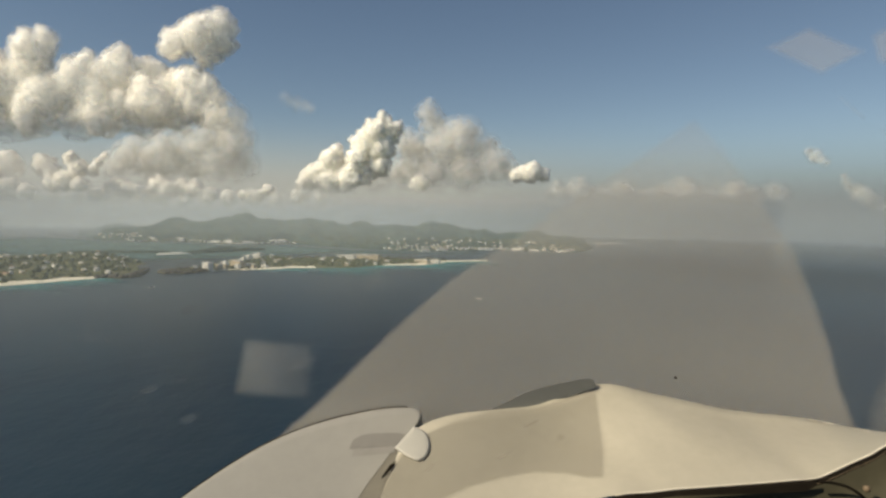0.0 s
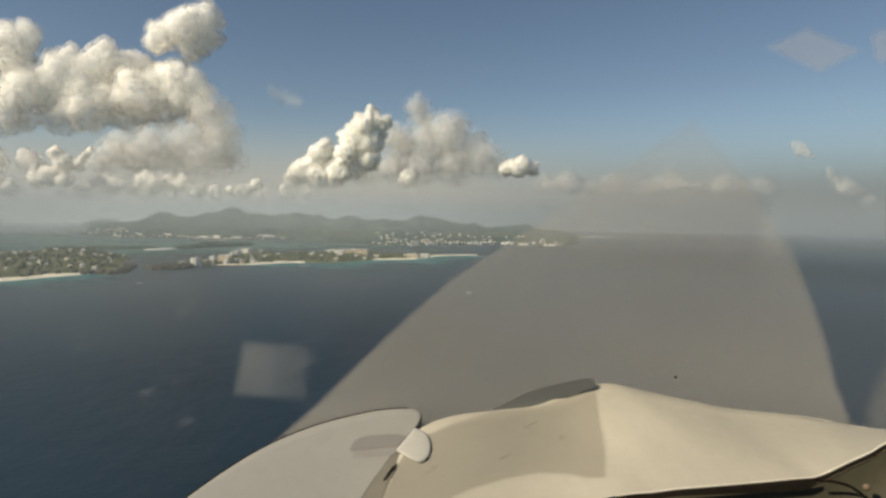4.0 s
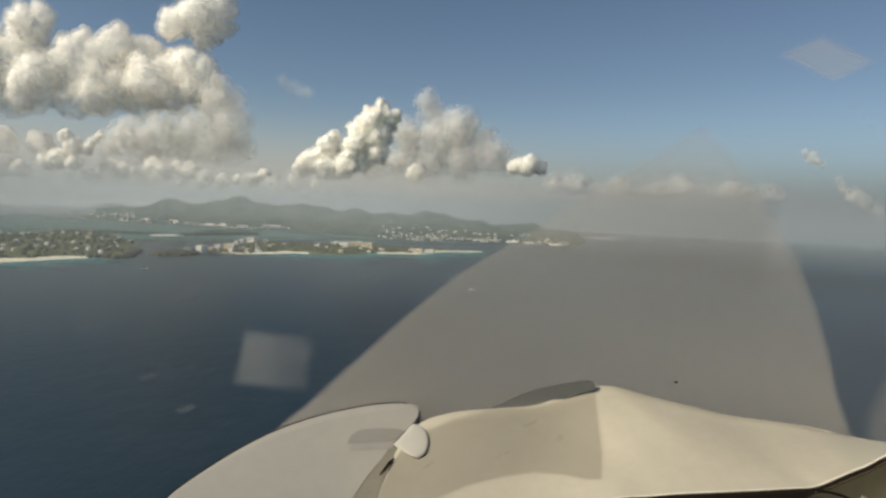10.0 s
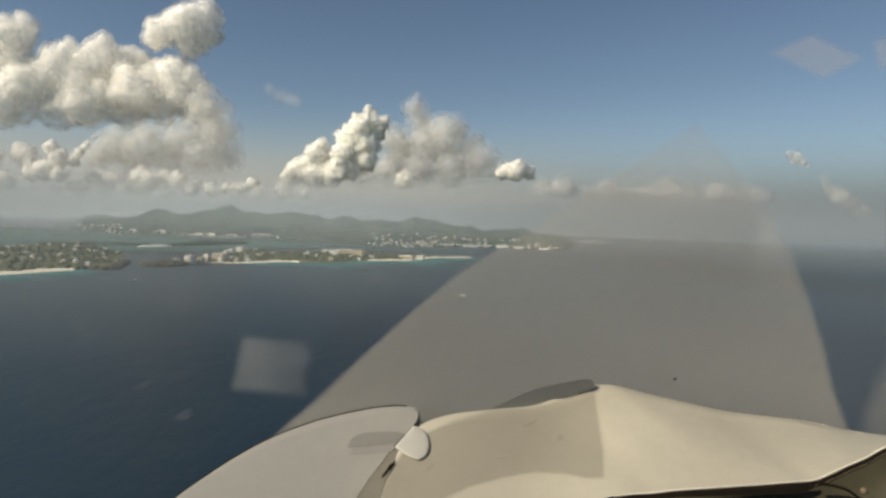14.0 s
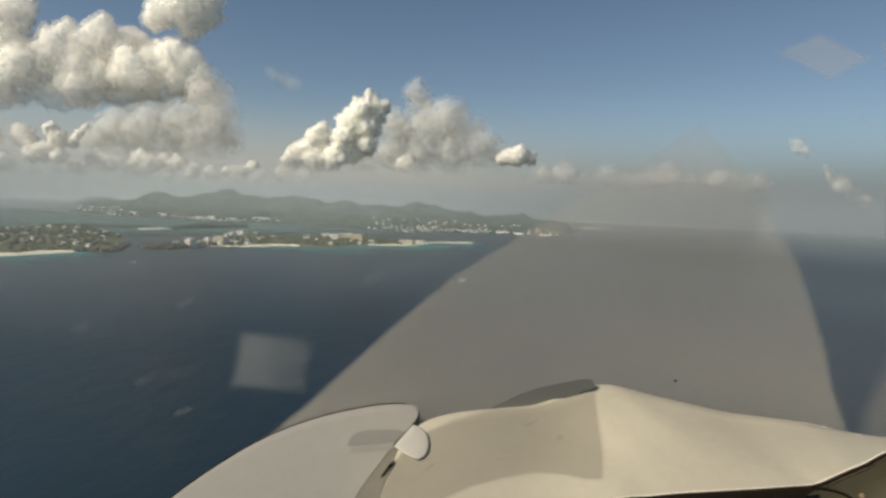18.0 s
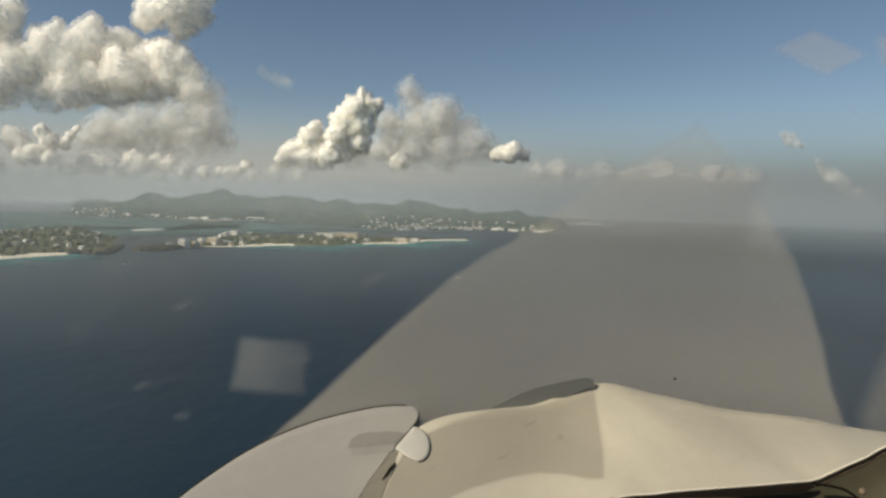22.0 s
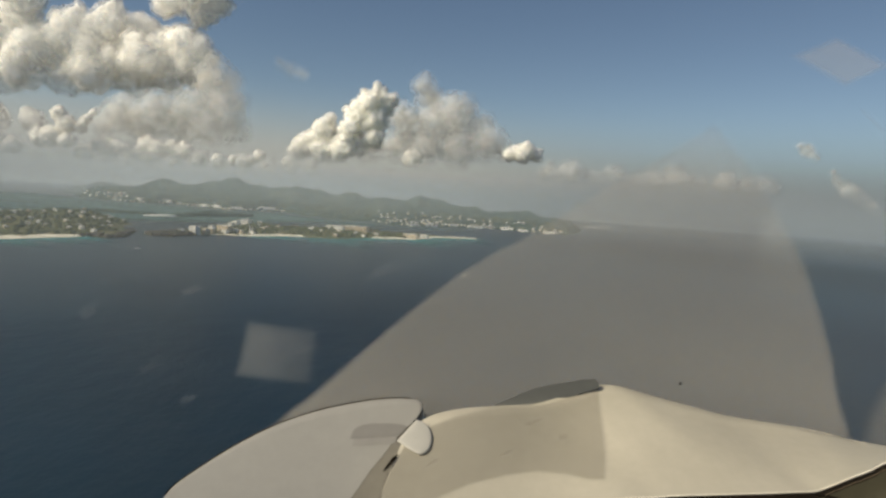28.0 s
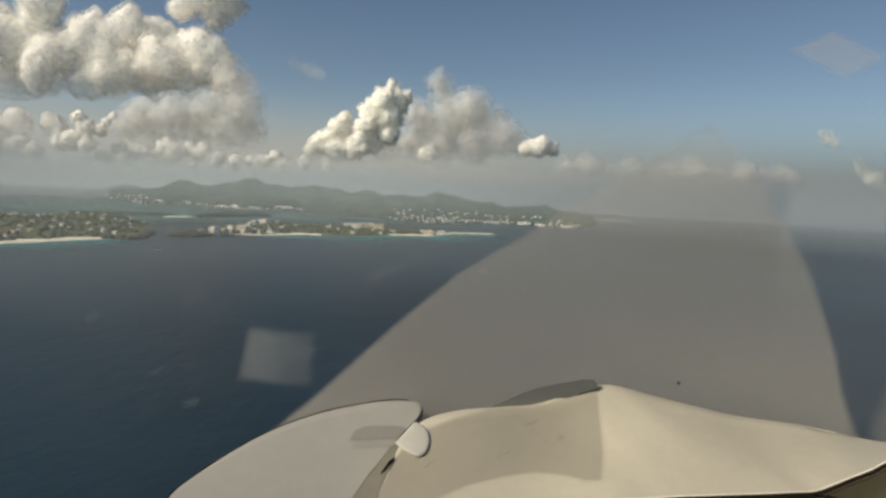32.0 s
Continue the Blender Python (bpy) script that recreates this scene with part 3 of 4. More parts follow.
def house(at, w, d, h, wall, roof, label, category="house", group="", hip=0.35):
    e = thing("house", at, label, category, group)
    bm = bmesh.new()
    add_box(bm, (0, 0, h / 2 - 1.5), (w, d, h + 3))
    part("wall", bm, wall, e, smooth=False)
    bm = bmesh.new()
    o = 0.5
    z = h
    v = [bm.verts.new(p) for p in ((-w / 2 - o, -d / 2 - o, z), (w / 2 + o, -d / 2 - o, z), (w / 2 + o, d / 2 + o, z), (-w / 2 - o, d / 2 + o, z),
                                   (-w * (0.5 - hip), 0, z + d * 0.28), (w * (0.5 - hip), 0, z + d * 0.28))]
    for f in ((0, 1, 5, 4), (1, 2, 5), (2, 3, 4, 5), (3, 0, 4), (3, 2, 1, 0)):
        bm.faces.new([v[i] for i in f])
    part("roof", bm, roof, e, smooth=False)
    for k in (-1, 1):
        pane_at("window", (k * w * 0.24, -d / 2 - 0.02, h * 0.5), (w * 0.16, 0.12, h * 0.42), e)
    return e


def block(name, at, w, d, floors, wall, label, category="hotel", group=""):
    """A flat-roofed block with a shaded balcony band for each storey."""
    e = thing(name, at, label, category, group)
    fh = 3.0
    h = floors * fh
    bm = bmesh.new()
    add_box(bm, (0, 0, h / 2 - 1.5), (w, d, h + 3), bevel=0.15)
    part("wall", bm, wall, e, smooth=False)
    for k in range(floors):
        band = thing("balcony_row", Matrix.Identity(4), "", "")
        band.parent = e
        n = max(3, int(w / 4.5))
        for j in range(n):
            pane_at("window", ((j + 0.5) / n * w * 0.94 - w * 0.47, -d / 2 - 0.03, (k + 0.55) * fh), (w / n * 0.46, 0.2, fh * 0.42), band)
        bm = bmesh.new()
        add_box(bm, (0, -d / 2 - 0.5, k * fh + 0.4), (w * 0.96, 1.0, 0.7), bevel=0.05)
        part("balcony_rail", bm, wall, band, smooth=False)
    bm = bmesh.new()
    add_box(bm, (0, 0, h + 0.3), (w + 0.8, d + 0.8, 0.6), bevel=0.1)
    add_box(bm, (w * 0.18, 0, h + 1.6), (w * 0.2, d * 0.4, 2.2), bevel=0.1)
    part("roof", bm, ROOF, e, smooth=False)
    return e


def put(x, y, rz=0.0, dz=0.0):
    return pose(x, y, ground_z(x, y) + dz, 0, 0, rz)


# the hotels on the strip
for x, y, w, d, n, rz, wall, what in ((-527, 1318, 22, 12, 5, 30, STUCCO, "white seaside hotel block of five storeys"), (-508, 1332, 12, 12, 4, 25, CREAM, "cream seaside hotel block beside a white one"),
                                      (-490, 1392, 36, 14, 4, 24, CREAM, "long cream hotel block above the shore"), (-548, 1300, 12, 9, 2, 30, STUCCO, "low white hotel annex on the rocks"),
                                      (-520, 1560, 15, 14, 4, 34, STUCCO, "white apartment block on the strip"), (-512, 1500, 12, 11, 3, 34, STUCCO, "small white apartment block"),
                                      (-538, 1690, 30, 16, 5, 20, STUCCO, "large white hotel on a rise by the lagoon"), (-470, 1400, 20, 9, 2, 30, STUCCO, "low white beach club by the shore"),
                                      (-515, 1345, 10, 8, 2, 30, STUCCO, "small white annex among the hotels"), (-505, 1360, 12, 9, 3, 28, CREAM, "cream apartment house among the hotels"),
                                      (-512, 1376, 14, 10, 4, 26, STUCCO, "white apartment tower behind the shore"), (-483, 1374, 14, 8, 2, 26, STUCCO, "low white villa above the shore"),
                                      (-535, 1332, 10, 8, 3, 32, CREAM, "narrow cream guest house on the rocks"), (-455, 1395, 12, 8, 2, 30, CREAM, "low cream villa by the cove"),
                                      (-440, 1420, 26, 8, 1, 38, STUCCO, "long low white pavilion by the cove")):
    block("hotel", put(x, y, -30 - 0.2 * rz), w, d, n, wall, what, "hotel", "hotels on the strip")
# the terminal and hangars
for x, y, w, d, n, rz, wall, what in ((-310, 1800, 60, 26, 2, 8, STUCCO, "long white airport terminal"), (-262, 1730, 34, 18, 3, 10, CREAM, "cream airport building of three storeys"),
                                      (-225, 1690, 26, 18, 4, 12, CREAM, "square cream building by the runway"), (-290, 1700, 22, 14, 2, 10, STUCCO, "low white airport hangar"),
                                      (-95, 1668, 34, 14, 2, 30, CREAM, "low cream building at the beach"), (-60, 1700, 20, 10, 2, 30, STUCCO, "small white building at the beach")):
    block("airport_building", put(x, y, -18), w * 1.15, d, n + 1, wall, what, "building", "airport buildings")
# the runway behind the beach
bm = bmesh.new()
add_box(bm, (0, 0, 0), (230, 22, 0.5), bevel=0.05)
runway = tagged(part("runway", bm, TARMAC, smooth=False), "grey tarmac runway on the strip", "runway", kind="structure")
runway.matrix_world = pose(-150, 1800, 4.2, 0, 0, 14)

rng = random.Random(5)


def villas(count, fn, box, size, group, label, keep):
    made = 0
    spots = []
    rs = np.random.RandomState(count)
    xs, ys = rs.uniform(box[0], box[1], 4000), rs.uniform(box[2], box[3], 4000)
    for x, y, z in zip(xs, ys, fn(xs, ys)):
        if made >= count:
            break
        if z < 1.6 or not keep(x, y, z) or any((x - a) ** 2 + (y - b) ** 2 < (size * 2.0) ** 2 for a, b in spots):
            continue
        spots.append((x, y))
        w = size * rng.uniform(0.8, 1.7)
        wall = STUCCO if rng.random() < 0.6 else CREAM
        pale = rng.random() < 0.78
        house(pose(x, y, z, 0, 0, rng.uniform(-35, 55)), w, size * rng.uniform(0.7, 1.0), size * rng.uniform(0.5, 0.8), wall, ROOF if pale else TERRA,
              ("pale-roofed white house " if pale else "red-roofed white house ") + label, "house", group)
        made += 1


villas(80, headland_height, (-1150, -610, 960, 1560), 6.8, "villas on the headland", "among trees on the headland", lambda x, y, z: z > 3.0)
villas(26, strip_height, (-560, -180, 1300, 1900), 7, "houses on the strip", "on the low strip", lambda x, y, z: True)
villas(130, island_height, (-300, 460, 2280, 2600), 6.2, "houses of the bay town", "in a town on the hillside", lambda x, y, z: z < 12 or (z < 40 and (x * 7 + y * 3) % 5 < 0.8))
villas(85, island_height, (-1400, -680, 2480, 2760), 6.2, "houses of the far town", "in a town on the far shore", lambda x, y, z: z < 7)
villas(18, island_height, (-1700, -1300, 2540, 2900), 8, "houses of the far point", "scattered on the far point", lambda x, y, z: z < 30)
# bare pale ground along the far waterfronts
for k, line in enumerate(([(-150, 2292), (-60, 2352), (60, 2462), (205, 2548), (330, 2490), (425, 2462)], [(-1340, 2566), (-1240, 2606), (-1131, 2644), (-1000, 2580), (-885, 2510), (-800, 2585), (-712, 2662)])):
    ribbon("quay_%d" % (k + 1), line, 34, 1.2, QUAY, "pale bare ground along the far waterfront", "waterfront", 3.0)
# long low sheds on the far waterfront
for x, y, w, rz in ((-1180, 2640, 60, -12), (-1270, 2592, 40, -14), (-850, 2535, 55, 18), (-760, 2640, 90, 22), (-60, 2345, 60, 40), (110, 2490, 70, 14), (240, 2530, 60, -14), (400, 2470, 50, -8), (-120, 2290, 40, 30), (20, 2425, 46, 44), (165, 2525, 44, 20), (300, 2505, 50, -30), (-1000, 2585, 46, -20), (-930, 2540, 40, -25)):
    house(put(x, y, rz), w * 0.8, 12, 4.6, (STUCCO, CREAM)[int(x) % 2], ROOF, "long low pale shed on the waterfront", "shed", "sheds on the waterfront", 0.03)


# ---------------------------------------------------------------- boats
def boat(at, length, label):
    e = thing("motor_boat", at, label, "boat", "boats at sea")
    bm = bmesh.new()
    sec = []
    for i in range(9):
        t = i / 8
        wd = length * 0.16 * (1 - max(0, (t - 0.45) / 0.55) ** 2)
        sec.append([bm.verts.new((t * length - length / 2, k * wd, z)) for k, z in ((-1, length * 0.11 + t * t * length * 0.05), (-0.7, 0), (0, -length * 0.03), (0.7, 0), (1, length * 0.11 + t * t * length * 0.05))])
    for a, b in zip(sec, sec[1:]):
        for j in range(4):
            bm.faces.new((a[j], a[j + 1], b[j + 1], b[j]))
        bm.faces.new((a[4], a[0], b[0], b[4]))
    bm.faces.new(sec[0])
    part("hull", bm, STUCCO, e, "white hull")
    bm = bmesh.new()
    add_box(bm, (-length * 0.08, 0, length * 0.2), (length * 0.34, length * 0.2, length * 0.15), bevel=length * 0.02)
    part("cabin", bm, DARKWIN, e, "dark cabin windows", False)
    vs, fs, fd = [], [], []
    for i in range(12):
        t = i / 11
        for k in range(5):
            s = (k - 2) / 2
            vs.append((-length * 0.4 - t * length * 4.5, s * length * (0.12 + 0.55 * t), 0.15))
            fd.append((1 - t) * (1 - abs(s) ** 2 * (1 - 0.5 * t)))
    for i in range(11):
        for k in range(4):
            a = i * 5 + k
            fs.append((a, a + 5, a + 6, a + 1))
    mesh_part("wake", vs, fs, FOAM, e, "white wake", True, fd)
    return e


boat(pose(33, 955, 0.3, 0, 0, 172), 9, "white motor boat with a short wake")
boat(pose(-490, 1000, 0.3, 0, 0, 20), 9, "white motor boat trailing a pale wake")


# ---------------------------------------------------------------- clouds
def ball_mesh(sub):
    bm = bmesh.new()
    bmesh.ops.create_icosphere(bm, subdivisions=sub, radius=1.0)
    vs = np.array([v.co[:] for v in bm.verts])
    fs = np.array([[v.index for v in f.verts] for f in bm.faces])
    bm.free()
    return vs, fs


BALL = ball_mesh(2)


def voxel_union(balls, cell):
    """One closed skin round many balls (x, y, z, radius)."""
    vs, fs = BALL
    V = np.vstack([vs * r + np.array((x, y, z)) for x, y, z, r in balls])
    F = np.vstack([fs + k * len(vs) for k in range(len(balls))])
    me = bpy.data.meshes.new("puff")
    me.from_pydata(V.tolist(), [], F.tolist())
    tmp = new("puff", me)
    mod = tmp.modifiers.new("union", "REMESH")
    mod.mode = "VOXEL"
    mod.voxel_size = cell
    ease = tmp.modifiers.new("ease", "SMOOTH")
    ease.factor = 0.5
    ease.iterations = 9
    dep = bpy.context.evaluated_depsgraph_get()
    done = bpy.data.meshes.new_from_object(tmp.evaluated_get(dep))
    bpy.data.objects.remove(tmp)
    return done


def layer(src, name, push, fade, parent, mat, flat):
    """One layer of a cloud: src pushed out along its normals, flattened below the height flat."""
    me = src.copy()
    n = len(me.vertices)
    co, no = np.empty(n * 3), np.empty(n * 3)
    me.vertices.foreach_get("co", co)
    me.vertices.foreach_get("normal", no)
    co, no = co.reshape(-1, 3), no.reshape(-1, 3)
    new_co = co + no * push(co, no)[:, None]
    low = new_co[:, 2] < flat
    new_co[low, 2] = flat + (new_co[low, 2] - flat) * 0.3
    f = np.clip(fade(new_co, no), 0, 1)
    me.vertices.foreach_set("co", new_co.ravel())
    me.polygons.foreach_set("use_smooth", [True] * len(me.polygons))
    at = me.attributes.new("fade", "FLOAT", "POINT")
    at.data.foreach_set("value", f)
    me.materials.clear()
    me.materials.append(mat)
    ob = new(name, me)
    ob.parent = parent
    return ob


def buds(balls, count, size, reach, r_, squash=0.8):
    """Smaller balls that sit on the upper sides of balls."""
    out = []
    for x, y, z, r in balls:
        for k in range(count):
            a, b = r_.uniform(0, 2 * math.pi), r_.uniform(-0.35, 1.0)
            cb = math.sqrt(max(0, 1 - b * b))
            out.append((x + math.cos(a) * cb * r * reach, y + math.sin(a) * cb * r * reach * squash, z + b * r * reach, r * r_.uniform(*size)))
    return out


def cloud(name, y, big, label, cell=11.0, seed=1, small=6, base=None, core=1.0, melt=0.0, fringe=1.0):
    """A cumulus: big lumps (x, z, radius) at the distance y, two sizes of smaller ones budding from them, built up of
    thin shells. core: how dense the body is; melt: height over which the base thins out; fringe: width of the torn rim."""
    r_ = random.Random(seed)
    first = [(x, y + r_.uniform(-0.5, 0.5) * r, z, r * 0.86) for x, z, r in big]
    second = buds(first, small, (0.30, 0.54), 0.80, r_)
    third = buds(second, 3, (0.32, 0.55), 0.85, r_)
    mean = sum(b[2] for b in big) / len(big)
    floor_z = base if base is not None else min(b[1] - b[2] for b in big)
    e = thing(name, Matrix.Identity(4), label, "cloud", "clouds")
    dense = core >= 0.4
    rough = 0.17 if mean >= 90 else 0.21
    solid, thin = (SMALL_CLOUD_BODY, SMALL_CLOUD) if mean < 62 else (CLOUD_BODY, CLOUD)
    src = voxel_union(first + second + (third if dense and mean >= 90 else []), cell)

    def billow(p, s):
        swell = np.abs(lumps3(p, mean * 0.6, s)) + 0.5 * np.abs(lumps3(p, mean * 0.3, s + 1))
        return swell + 0.30 * np.abs(lumps3(p, mean * 0.15, s + 2)) - 0.45 if dense else 0.55 * swell - 0.2

    def thin_base(p):
        return np.clip((p[:, 2] - floor_z + mean * 0.25 + mean * 0.3 * lumps3(p, mean, seed + 50, 3)) / melt, 0, 1) if melt else 1.0

    # shells of thin cloud from the heart to the fringe; a dense cloud has a solid body in them
    if dense:
        layer(src, "body", lambda p, n: mean * (rough * billow(p, seed) - 0.10), lambda p, n: core * thin_base(p) + 0 * p[:, 0], e, solid, floor_z)
        outs = [(0.0, 0.24), (0.045, 0.16), (0.09, 0.10)]
    else:
        outs = [(-0.60, core * 0.8), (-0.45, core * 0.75), (-0.30, core * 0.7), (-0.15, core * 0.62), (0.0, core * 0.54), (0.14, core * 0.44), (0.28, core * 0.34)]
    for k, (out, thick) in enumerate(outs):
        def shell(p, n, out=out, k=k):
            return mean * fringe * (out + 0.06 * lumps3(p, mean * 0.6, seed + 20 + k, 2 if dense else 1)) + mean * rough * billow(p, seed)

        def shell_fade(p, n, k=k, thick=thick):
            return thick * thin_base(p) * np.clip(0.9 + (0.7 if dense else 0.5) * lumps3(p, mean * 1.1, seed + 30 + k, 3), 0.1, 1.6)
        layer(src, "veil", shell, shell_fade, e, thin, floor_z)
    return e


cloud("cumulus_cloud", 3550, [(-1459, 1118, 114), (-1350, 1152, 89), (-1598, 1067, 95), (-1327, 1070, 63), (-1441, 1005, 82), (-2395, 1007, 108), (-2317, 1056, 70),
                      (-2441, 913, 127), (-2144, 847, 133), (-1925, 901, 114), (-1793, 890, 127), (-2049, 773, 143), (-1627, 819, 133), (-1492, 824, 127), (-1453, 726, 127),
                      (-1704, 723, 143), (-1892, 701, 143), (-2112, 677, 143), (-2332, 762, 159), (-2551, 785, 190), (-2770, 839, 238), (-2363, 637, 133), (-2614, 597, 159),
                      (-2960, 647, 222), (-1407, 796, 89), (-1986, 629, 120), (-1803, 642, 120), (-1593, 665, 114), (-2174, 613, 120)],
      "tall cream-white cumulus cloud with a grey base", 11, 3, 6, core=1, base=521, melt=238)
cloud("cumulus_cloud", 3400, [(-1255, 637, 109), (-1192, 505, 97), (-1388, 468, 134), (-1568, 431, 134), (-1749, 401, 115), (-1296, 381, 134), (-1477, 344, 121), (-1658, 323, 103),
                      (-1175, 385, 79), (-1839, 346, 85)],
      "soft grey cumulus under a taller white one", 15, 4, 5, core=0.34, base=261, melt=137)
cloud("cumulus_cloud", 3000, [(-1869, 372, 40), (-1836, 325, 51), (-1903, 264, 59), (-1970, 251, 48), (-1693, 402, 16), (-1706, 383, 19), (-1722, 361, 21), (-1738, 337, 24),
                      (-1762, 309, 27), (-2082, 197, 48), (-2183, 212, 70), (-1809, 247, 43), (-2290, 229, 80)],
      "low cumulus cloud with a bright tower", 8.5, 5, 6, core=0.85, base=169, melt=80)
cloud("cloud_bank", 3150, [(-2110, 343, 68), (-2250, 338, 79), (-2404, 318, 84), (-2040, 317, 51)],
      "soft grey cloud behind a bright tower", 14, 15, 4, core=0.42, base=270, melt=84)
cloud("cumulus_cloud", 3100, [(-1709, 235, 55), (-1635, 226, 47), (-1560, 221, 42), (-1483, 248, 55), (-1422, 234, 55), (-1359, 242, 50), (-1295, 239, 47), (-1221, 219, 39),
                      (-1146, 211, 33), (-1069, 214, 30), (-986, 220, 30), (-940, 246, 33), (-1497, 198, 44), (-1759, 205, 39), (-1814, 198, 39)],
      "row of small low cumulus heads over the hills", 8.5, 6, 6, core=0.7, base=166, melt=78)
cloud("cumulus_cloud", 3300, [(-400, 622, 44), (-442, 563, 68), (-369, 560, 65), (-326, 596, 32), (-499, 488, 77), (-410, 477, 77), (-532, 423, 65), (-672, 400, 77),
                      (-650, 454, 41), (-758, 327, 71), (-669, 293, 71), (-581, 305, 71), (-810, 287, 47), (-494, 343, 65), (-554, 364, 59), (-408, 381, 59)],
      "bright cumulus tower over the island", 9, 7, 7, core=1, base=239, melt=100)
cloud("cumulus_cloud", 3700, [(-188, 725, 66), (-143, 662, 83), (-296, 536, 99), (-132, 516, 132), (-3, 592, 119), (67, 634, 66), (131, 519, 99), (207, 430, 112), (37, 391, 126),
                      (-159, 358, 112), (-324, 378, 99), (-488, 346, 99), (274, 393, 73)],
      "soft grey cumulus beside the bright tower", 15, 8, 5, core=0.34, base=240, melt=149)
cloud("cumulus_cloud", 3150, [(-190, 293, 53), (-224, 280, 34)],
      "small pale cumulus head before a grey one", 9, 18, 6, core=0.45, base=245, melt=62)
cloud("cumulus_cloud", 3600, [(372, 387, 55), (420, 395, 58), (322, 369, 42), (475, 378, 42), (395, 368, 48)],
      "small bright white cumulus puff", 8, 9, 6, core=0.9, base=301, melt=51)
cloud("cloud_bank", 4000, [(616, 271, 93), (750, 294, 107), (887, 261, 86), (1021, 284, 100), (1158, 258, 89), (1292, 281, 93), (1426, 305, 107), (1563, 271, 86),
                      (1697, 295, 100), (1834, 268, 89), (1968, 292, 93)],
      "low bank of soft hazy cloud", 14, 10, 5, core=0.24, base=267, melt=86, fringe=0.7)
cloud("cumulus_cloud", 3600, [(1944, 536, 29), (1967, 521, 35), (1987, 506, 35), (2010, 494, 29), (2031, 479, 23), (1959, 501, 26), (1986, 531, 26)],
      "small round white cloud puff", 6, 12, 4, core=0.15, fringe=0.8)
cloud("cumulus_cloud", 3600, [(2141, 403, 19), (2163, 372, 32), (2184, 344, 39), (2223, 333, 42), (2213, 297, 42), (2257, 305, 48), (2276, 267, 45), (2310, 275, 42),
                      (2332, 244, 48), (2374, 233, 39), (2386, 201, 42), (2436, 183, 32)],
      "small slanting white cloud", 6.5, 13, 5, core=0.14, base=162, melt=84, fringe=0.7)
cloud("cloud_scrap", 3400, [(-932, 744, 39), (-881, 719, 46), (-820, 703, 36)],
      "thin torn scrap of cloud", 8, 14, 5, core=0.07)
cloud("cloud_bank", 3060, [(-2309, 156, 46), (-2200, 149, 41), (-2091, 170, 49), (-1981, 163, 44), (-1872, 172, 46), (-1763, 165, 41), (-1654, 185, 49), (-1545, 179, 44),
                      (-1436, 188, 46), (-1327, 181, 41), (-1218, 201, 49), (-1109, 194, 44), (-1000, 204, 46), (-891, 197, 41), (-782, 217, 49), (-673, 210, 44)],
      "long low hazy cloud bank behind the cumulus heads", 12, 16, 4, core=0.2, base=153, melt=49)


# haze over the far water, thicker with distance, imitated by see-through sheets
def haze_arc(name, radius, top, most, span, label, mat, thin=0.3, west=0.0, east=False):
    """A see-through sheet that imitates haze on an arc round the eye; thin: how much weaker it is to the east, west:
    how much denser to the west.
    """
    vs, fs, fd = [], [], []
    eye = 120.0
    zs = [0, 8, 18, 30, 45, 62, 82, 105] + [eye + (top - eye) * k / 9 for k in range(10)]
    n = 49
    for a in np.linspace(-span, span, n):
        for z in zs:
            r = radius + (0.8 * z if mat is HAZE_SHEET else 0.0)          # sheet leans back so the sun lights it evenly
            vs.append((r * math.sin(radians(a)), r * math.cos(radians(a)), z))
            up = min(1, z / 100) if mat is HAZE_SHEET else min(1, z / 30 + 0.25)
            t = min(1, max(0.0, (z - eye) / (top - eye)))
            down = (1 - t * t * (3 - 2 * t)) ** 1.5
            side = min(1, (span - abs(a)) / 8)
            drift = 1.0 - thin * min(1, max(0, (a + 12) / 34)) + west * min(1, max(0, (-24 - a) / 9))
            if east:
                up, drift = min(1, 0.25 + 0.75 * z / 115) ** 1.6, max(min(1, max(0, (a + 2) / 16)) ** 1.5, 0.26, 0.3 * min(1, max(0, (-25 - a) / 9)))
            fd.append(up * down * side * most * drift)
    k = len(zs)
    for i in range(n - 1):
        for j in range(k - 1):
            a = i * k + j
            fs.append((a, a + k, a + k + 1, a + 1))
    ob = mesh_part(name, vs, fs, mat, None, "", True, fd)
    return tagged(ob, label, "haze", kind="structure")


haze_arc("haze_backdrop_west", 500, 160, 0.09, 71, "see-through grey sheet imitating haze over the western water", HAZE_SHEET, 1.0, 0.6)
haze_arc("haze_backdrop_near", 600, 165, 0.08, 70, "see-through grey sheet imitating haze over the water", HAZE_SHEET, 0.55, 0.3)
haze_arc("haze_backdrop_middle", 760, 168, 0.08, 69, "see-through grey sheet imitating haze over the water", HAZE_SHEET, 0.55, 0.3)
haze_arc("haze_backdrop", 1720, 275, 0.16, 65, "see-through grey sheet imitating haze before the hills", HAZE_SHEET, 0.7, 0.3)
haze_arc("haze_backdrop_far", 1920, 285, 0.15, 65, "see-through grey sheet imitating haze before the hills", HAZE_SHEET, 0.7, 0.3)
haze_arc("backdrop_sea_haze", 2250, 330, 0.66, 60, "glowing sheet imitating blue-grey haze where the open sea meets sky", HAZE_GLOW, east=True)
haze_arc("backdrop_horizon", 3300, 600, 0.42, 60, "glowing sheet imitating pale haze behind the hills", HAZE_GLOW, 0.42, 0.1)
haze_arc("backdrop", 4720, 960, 0.95, 60, "glowing sheet painted as pale hazy sky along the horizon", HAZE_GLOW, 0.0)


# ---------------------------------------------------------------- the aircraft round the camera
def craft(v):
    return CRAFT @ Vector(v)


